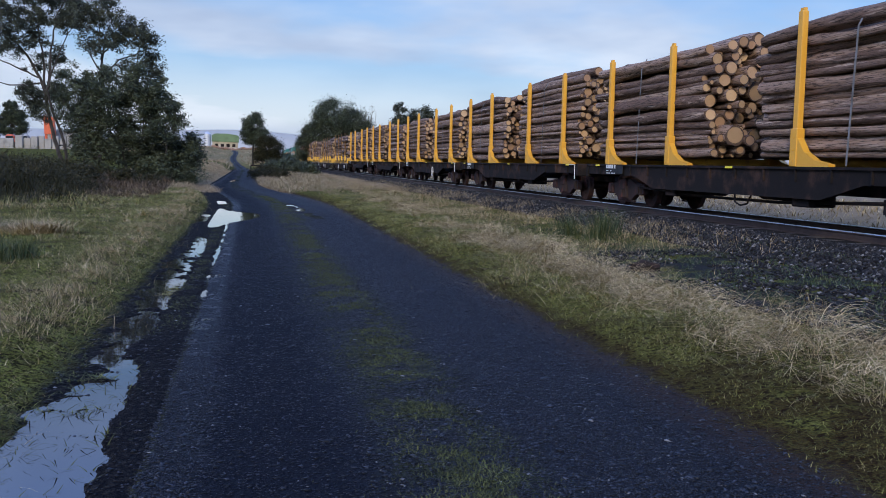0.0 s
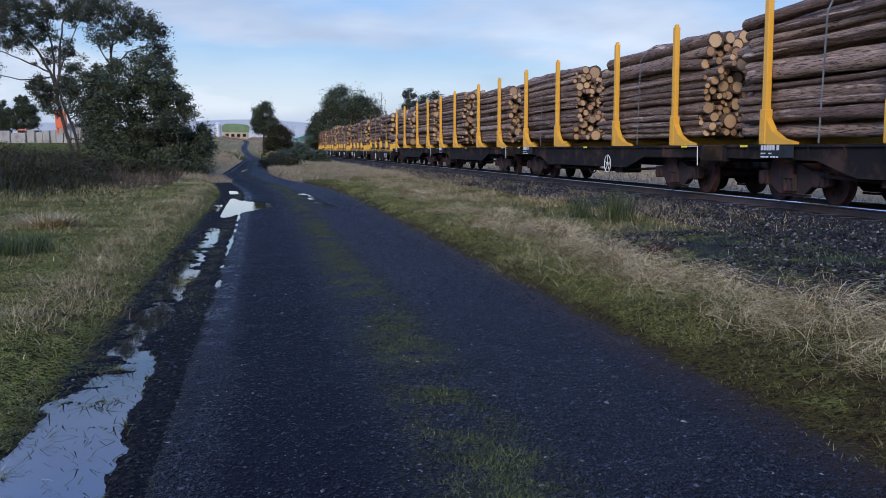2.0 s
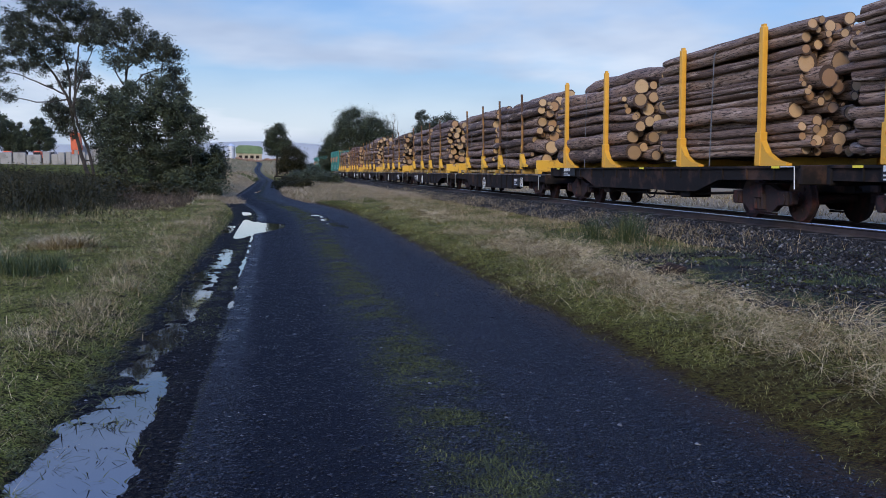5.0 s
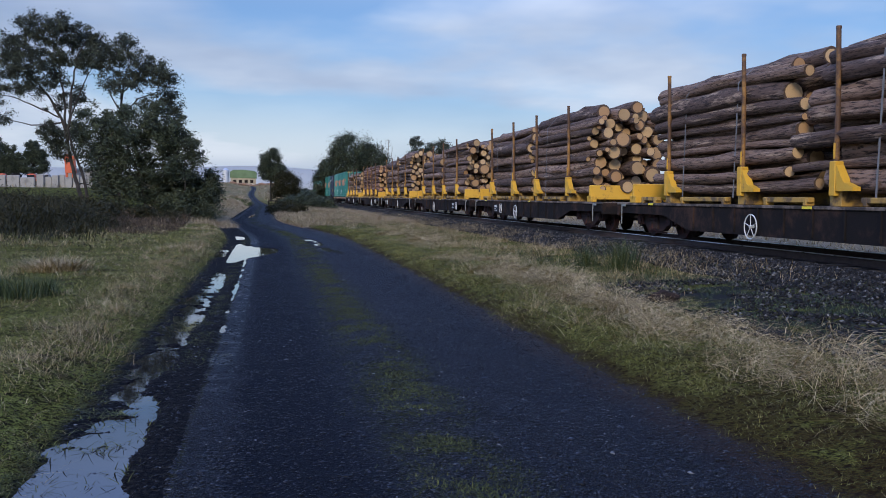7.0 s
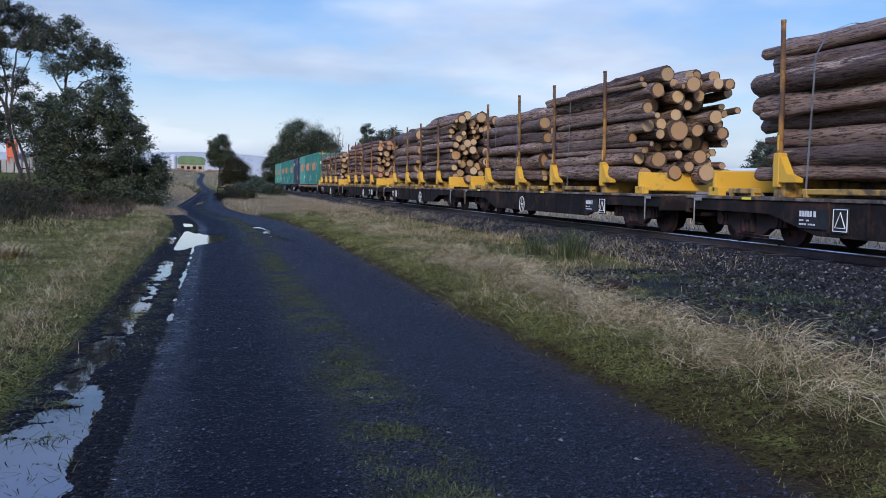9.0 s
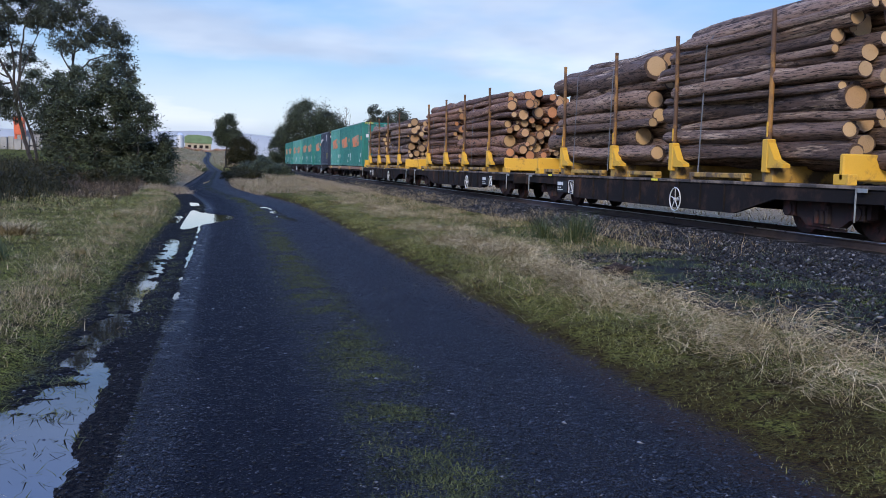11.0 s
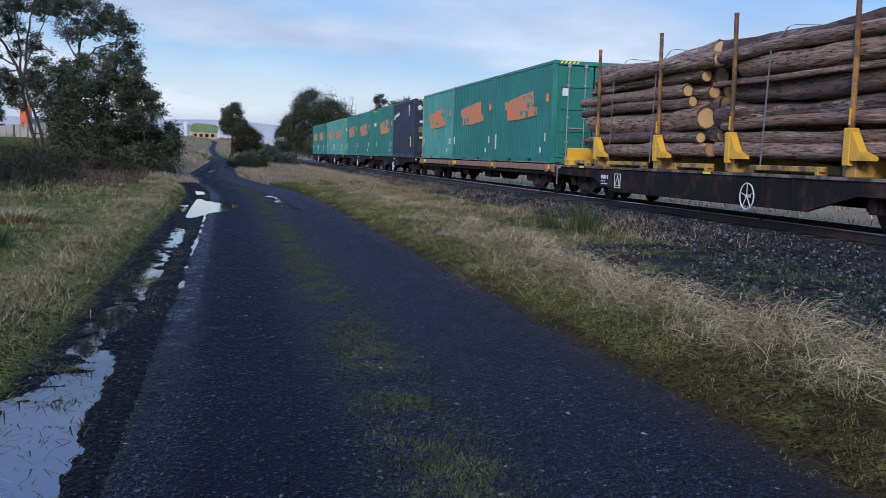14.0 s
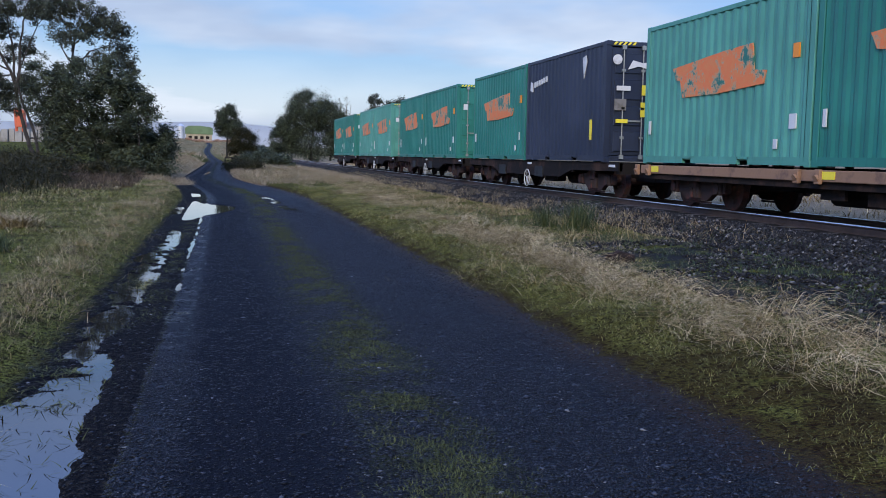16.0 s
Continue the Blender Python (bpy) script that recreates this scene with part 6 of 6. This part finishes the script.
    x = np.where(side, np.minimum(bend(y) + 2.55 + (10.0 * rng.random(n) ** 1.4), rng.uniform(6.4, 7.2, n)), bend(y) - 0.35 - 6.5 * rng.random(n) ** 1.3)
    tan.append(blades(rng, x, y, rng.uniform(0.1, 0.32, n), rng.uniform(0.005, 0.013, n), rng.uniform(0.4, 1.5, n), rng.uniform(0, 1.0, n)))
    # dry grass on the rising land before the shed
    n = 14000
    y = rng.uniform(125, 400, n)
    x = rng.uniform(-34, 9, n)
    u = lateral(x, y)
    k = ((u < -1.5) | (u > 4.2)) & (vnoise(x, y, 9.0, 52) > 0.35)
    x, y = x[k], y[k]
    n = len(x)
    tan.append(blades(rng, x, y, rng.uniform(0.2, 0.6, n), rng.uniform(0.05, 0.1, n), rng.uniform(0.4, 1.5, n), rng.uniform(0, 1.0, n)))
    # rushes
    cx, cy = np.array([-3.1, -3.4, -2.9, 6.2, 6.5, 5.9]), np.array([12.8, 13.1, 13.3, 16.1, 16.6, 17.0])
    rush.append(tufts(rng, cx, cy, 260, np.full(6, 0.16), np.array([0.32, 0.36, 0.3, 0.55, 0.6, 0.5]), 0.006, 0.3, 0.4))
    # the scrubby bank: upright broom and long dark grass, then dead brown stems before the wattle
    n = 70000
    y = rng.uniform(24, 58, n)
    x = bend(y) * 0.6 - rng.uniform(4.0, 20.0, n)
    hump = smooth(-x - 0.06 * (y - 30), 4.2, 7.5) * smooth(y, 24, 34)
    hh = (0.14 + 0.84 * hump) * (0.3 + 0.75 * vnoise(x, y, 1.6, 31) + 0.35 * vnoise(x, y, 0.5, 32)) * rng.uniform(0.5, 1.1, n)
    keep = rng.random(n) < 0.12 + hump
    scrub.append(blades(rng, x[keep], y[keep], hh[keep], rng.uniform(0.012, 0.03, keep.sum()), rng.uniform(0.0, 0.35, keep.sum()), rng.uniform(0.1, 0.6, keep.sum())))
    n = 420
    y = rng.uniform(28, 56, n)
    x = -5.4 - rng.uniform(0, 14.0, n) - 0.05 * (y - 28)
    hump = smooth(-x - 0.06 * (y - 30), 4.8, 8.0)
    cz = height(x, y) + 0.1 + hump * rng.uniform(0.1, 0.75, n)
    scrub.append(leaf_cloud(rng, np.stack([x, y, cz], -1), rng.uniform(0.16, 0.36, n), 110, 0.06, 0.8))
    n = 16000
    y = rng.uniform(33, 50.5, n)
    x = -3.0 - rng.uniform(0, 1, n) * (2.2 + 0.16 * (y - 33)) - 0.05 * (y - 33)
    keep = vnoise(x, y, 1.0, 61) > 0.3
    x, y = x[keep], y[keep]
    n = len(x)
    dead.append(blades(rng, x, y, rng.uniform(0.1, 0.7, n) * (0.25 + 0.65 * smooth(y, 36, 47)) * (0.4 + vnoise(x, y, 0.9, 62)), rng.uniform(0.008, 0.02, n), rng.uniform(0.0, 0.6, n), rng.uniform(0.0, 0.8, n)))
    for name, label, cat, sets, mt in (("dry_grass", "long bleached dry grass in splayed tussocks", "grass", dry, "straw"), ("short_grass", "short olive green turf blades", "grass", green, "blade"), ("rushes", "dark green upright rush tufts", "rush", rush, "rush"), ("scrub", "dense dark olive broom and long grass on the bank", "scrub", scrub, "reed"),
                                       ("moss", "low olive moss and grass sprigs on the road", "moss", moss, "moss"), ("far_grass", "soft tan dry grass on the far banks", "grass", tan, "tan"), ("dead_stems", "brittle dead brown stems before the wattle", "scrub", dead, "dead")):
        v, q = join(sets)
        thing(name, label, cat, kind="stuff", data=quick_mesh(name, v, q, [M[mt]]))


def stones(name, label, mt, x, y, size, rng, sink=0.3, flat=0.65, long=1.3):
    """Loose stones: squashed, twisted octahedra, half sunk."""
    n = len(x)
    unit = np.array([(1, 0, 0), (0, 1, 0), (-1, 0, 0), (0, -1, 0), (0, 0, 1), (0, 0, -1)], float)
    v = unit[None] * rng.uniform(0.6, 1.25, (n, 6, 1)) + rng.normal(0, 0.12, (n, 6, 3))
    a = rng.uniform(0, 6.28, n)
    c, s = np.cos(a)[:, None], np.sin(a)[:, None]
    v[..., 0] *= rng.uniform(1.0, long, n)[:, None]
    v = np.stack([v[..., 0] * c - v[..., 1] * s, v[..., 0] * s + v[..., 1] * c, v[..., 2] * flat], -1) * size[:, None, None]
    v += np.stack([x, y, height(x, y) + size * flat * (1 - 2 * sink)], -1)[:, None, :]
    t = np.array([(0, 1, 4), (1, 2, 4), (2, 3, 4), (3, 0, 4), (1, 0, 5), (2, 1, 5), (3, 2, 5), (0, 3, 5)])
    f = (np.arange(n)[:, None, None] * 6 + t[None]).reshape(-1, 3)
    thing(name, label, "gravel", kind="stuff", data=quick_mesh(name, v.reshape(-1, 3), f, [M[mt]]))


def gravel():
    rng = np.random.default_rng(9)
    n = 230000
    y = logy(rng, n, 3.0, 36.0)
    x = rng.uniform(-0.52, 2.85, n)
    # fewer where wheels have pressed them in, at the lane's edge, and under the moss
    worn_in = smooth(x, -0.3, -0.1) * (1 - smooth(x, 0.45, 0.95))
    mossy = smooth(0.6 * vnoise(x, y, 0.5, 12) + 0.4 * vnoise(x, y, 0.12, 13), 0.46, 0.54) * np.exp(-((x - 1.03) / 0.3) ** 2)
    k = rng.random(n) < (1 - smooth(y, 17, 36)) * (1 - 0.72 * worn_in) * (1 - 0.75 * smooth(x, 2.3, 2.85)) * (1 - 0.9 * mossy) * (1 - 0.75 * (1 - smooth(x, -0.3, -0.1)) * smooth(y, 6, 9))
    x, y = x[k] + bend(y[k]), y[k]
    n = len(x)
    stones("road_gravel", "small wet dark stone chips pressed into the road", "chip", x, y, rng.gamma(2.2, 0.0018, n) + 0.0008 + 0.0002 * y, rng, 0.3, 0.5, 2.0)
    n = 2500
    y = logy(rng, n, 3.4, 20.0)
    x = rng.uniform(-1.3, -0.5, n)
    stones("gutter_gravel", "mud-coated small stones in the gutter", "chip", x, y, rng.gamma(3.0, 0.002, n) + 0.002 + 0.0002 * y, rng, 0.34, 0.6)
    n = 42000
    y = logy(rng, n, 7.0, 95.0)
    x = rng.uniform(7.15, 8.95, n)
    stones("ballast", "dark crushed stone ballast with a few pale stones", "stone", x, y, rng.uniform(0.012, 0.032, n) * (1 + y / 90), rng, 0.2, 0.8)
    n = 7000
    y = logy(rng, n, 5.0, 14.0)
    x = rng.uniform(4.8, 7.1, n)
    k = vnoise(x, y, 0.9, 17) > 0.4
    stones("loose_stones", "dark spilled stones on the verge", "stone", x[k], y[k], rng.uniform(0.01, 0.035, k.sum()), rng, 0.25, 0.7)


near_trees()
far_trees()

# ---- the far yard, shed and hills ----


def distance():
    rb = random.Random(8)
    x = -44.0
    while x < -22.2:
        wd = rb.uniform(1.5, 2.0) if x < -30.5 else rb.uniform(0.75, 1.0)
        s = Shape()
        s.box(x, x + wd * rb.uniform(0.8, 0.95), 129.6 + rb.uniform(0, 0.5), 130.4, 1.6, 3.85 + rb.uniform(-0.25, 0.2), c=0.06)
        thing("concrete_block", "pale concrete block in a row at the yard's edge", "block", "yard wall of concrete blocks", data=s.mesh("concrete_block", [M["concrete"]]))
        x += wd
    h = thing("hopper", "faded orange hopper standing above a pale wall", "hopper", m=pose(-25.6, 133, 2.0))
    s = Shape()
    s.prism([(-0.5, 2.3), (0.75, 2.3), (0.6, 4.5), (-0.6, 4.75)], "y", -0.6, 0.6)
    part("bin", s, M["red"], h, "faded orange bin")
    s = Shape()
    for x in (-0.4, 0.4):
        for y in (-0.4, 0.4):
            s.box(x - 0.08, x + 0.08, y - 0.08, y + 0.08, 0, 2.6)
    part("legs", s, M["red"], h)
    w = Shape()
    w.box(-26.2, -20.6, 134.5, 135.0, 1.5, 4.9, c=0.05)
    thing("yard_wall", "pale rendered wall in the yard", "wall", kind="structure", data=w.mesh("yard_wall", [M["concrete"]]))
    for x, c, ln in ((-36.6, "white", 1.6), (-34.4, "red", 1.1), (-32.6, "steel", 1.2), (-30.6, "red", 1.0), (-28.9, "concrete", 1.1)):
        v = thing("parked_vehicle", "small parked vehicle behind the block wall", "vehicle", "vehicles in the yard", m=pose(x, 134, 2.62))
        s = Shape()
        s.box(-ln, ln, -0.8, 0.8, 0.35, 0.95, c=0.12)
        s.box(-ln * 0.5, ln * 0.55, -0.72, 0.72, 0.95, 1.55, c=0.2)
        part("body", s, M[c], v)
        s = Shape()
        s.box(-ln * 0.42, ln * 0.45, -0.735, 0.735, 1.05, 1.38, c=0.02)
        part("window", s, M["plate"], v, "dark side glass")
        for dx in (-ln * 0.6, ln * 0.6):
            q = Shape()
            q.tube([(dx, -0.82, 0.33), (dx, 0.82, 0.33)], 0.33, 12)
            part("wheels", q, M["steel"], v)
    for x, yy, c in ((36.2, 60.0, "white"), (37.9, 58.8, "red"), (41.5, 59.5, "white")):
        v = thing("parked_van", "small van parked on the grass beyond the railway", "van", "vans beyond the railway", m=pose(x, yy, float(height(x, yy)) - 0.03, 0, 0, 12))
        s = Shape()
        s.prism([(-1.0, 0.35), (1.0, 0.35), (1.0, 1.25), (0.9, 1.9), (0.75, 2.0), (-0.75, 2.0), (-0.9, 1.9), (-1.0, 1.25)], "y", -1.9, 1.9)
        part("body", s, M[c], v)
        s = Shape()
        s.box(-0.8, 0.8, -1.92, -1.9, 1.3, 1.8)
        part("window", s, M["plate"], v, "dark rear window")
        for dx in (-0.9, 0.9):
            s = Shape()
            s.box(dx - 0.07, dx + 0.07, -1.93, -1.9, 0.8, 1.15)
            part("tail_lamp", s, M["red"], v, "red tail lamp")
            for dy in (-1.2, 1.2):
                q = Shape()
                q.tube([(dx - 0.1, dy, 0.33), (dx + 0.1, dy, 0.33)], 0.33, 12)
                part("wheel", q, M["steel"], v)
    y = Shape()
    y.prism([(-60, -1.0), (-14, -1.0), (-19, 2.0), (-60, 3.2)], "y", 128, 150)
    thing("yard_platform", "raised earth platform of the yard", "ground", kind="structure", data=y.mesh("yard_platform", [M["bank"]]))
    g = float(height(-16.6, 400))
    s = Shape()
    s.tube([(-16.6, 400, g - 0.5), (-16.6, 400, g + 5.4), (-16.6, 400, g + 6.3)], [1.45, 1.45, 0.3], 24)
    thing("silo", "bright metal grain silo with a conical top", "silo", data=s.mesh("silo", [M["silo"]], True))
    b = thing("shed", "low shed with a green sheet roof and block walls", "shed", m=pose(-9.6, 404, g - 0.2))
    s = Shape()
    s.box(-5.0, 5.2, -4, 4, 0, 3.0)
    part("wall", s, M["brick"], b)
    s = Shape()
    s.prism([(-5.3, 2.6), (5.5, 2.4), (5.5, 4.9), (4.6, 5.4), (0.0, 5.9), (-4.0, 5.8), (-5.3, 4.9)], "y", -4.4, 4.4)
    part("roof", s, M["shed"], b, "green sheet roof")
    for k in range(4):
        s = Shape()
        s.box(-4.0 + k * 2.3, -2.7 + k * 2.3, -4.08, -3.9, 0.5, 1.7)
        part("window", s, M["steel"], b)
    rng = random.Random(3)
    for k in range(9):
        x, yy = -13 + k * 1.9, 385 + rng.uniform(-6, 6)
        z = float(height(x, yy))
        heap = thing("timber_heap", "brown heap of timber before the shed", "timber", "timber heaps by the shed", m=pose(x, yy, z))
        for j in range(5):
            s = Shape()
            a, c2 = rng.uniform(-0.8, 0.8), rng.uniform(0.1, 0.9)
            s.tube([(a - 0.9, 0, c2), (a + 0.9, 0.4, c2 + rng.uniform(-0.2, 0.3))], rng.uniform(0.15, 0.35), 8)
            part("log", s, M["barkA" if k % 2 else "brown"], heap)
    f = thing("barrier", "dark low road barrier of steel pipe", "barrier", m=pose(1.1, 100, float(height(1.1, 100))))
    s = Shape()
    s.tube([(-0.95, 0, 0.75), (0.95, 0, 0.72)], 0.05, 8)
    part("rail", s, M["steel"], f)
    for x in (-0.9, 0.9):
        s = Shape()
        s.tube([(x, 0, -0.1), (x, 0, 0.78)], 0.05, 8)
        part("post", s, M["steel"], f)
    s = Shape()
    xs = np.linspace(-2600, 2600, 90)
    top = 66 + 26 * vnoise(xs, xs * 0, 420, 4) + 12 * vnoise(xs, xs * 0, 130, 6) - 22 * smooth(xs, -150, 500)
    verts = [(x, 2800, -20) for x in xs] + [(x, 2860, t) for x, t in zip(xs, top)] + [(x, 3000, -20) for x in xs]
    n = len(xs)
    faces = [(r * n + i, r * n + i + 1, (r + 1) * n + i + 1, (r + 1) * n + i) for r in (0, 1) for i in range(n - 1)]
    thing("hills", "low blue-grey hills on the horizon, paled by painted haze", "hills", kind="structure", data=quick_mesh("hills", verts, faces, [M["hill"]]))


def stump():
    s = Shape()
    z = float(height(5.0, 11.4))
    s.tube([(4.85, 11.4, z + 0.05), (5.0, 11.45, z + 0.07), (5.2, 11.4, z + 0.05)], [0.07, 0.1, 0.06], 9)
    thing("charred_log", "short charred piece of wood lying on the verge", "log", data=s.mesh("charred_log", [M["steel"]]))


distance()
stump()
grasses()
gravel()


def motions():
    ts = [k * 1.0 for k in range(17)]
    for ob, y in MOVING:
        y, z = y if isinstance(y, tuple) else (y, 0.0)
        walk(ob, [(t, pose(XC, y - travel(t), ZR + z)) for t in ts])
    # wheels of 0.42 m radius roll as the train comes on
    frames = [k / FPS for k in range(int(16 * FPS) + 1)]
    turns = [math.degrees(travel(t) / 0.42) for t in frames]
    for ob in WHEELS:
        y = ob.location.y
        walk(ob, [(t, pose(0, y, 0.42, a, 0, 0)) for t, a in zip(frames, turns)])


motions()
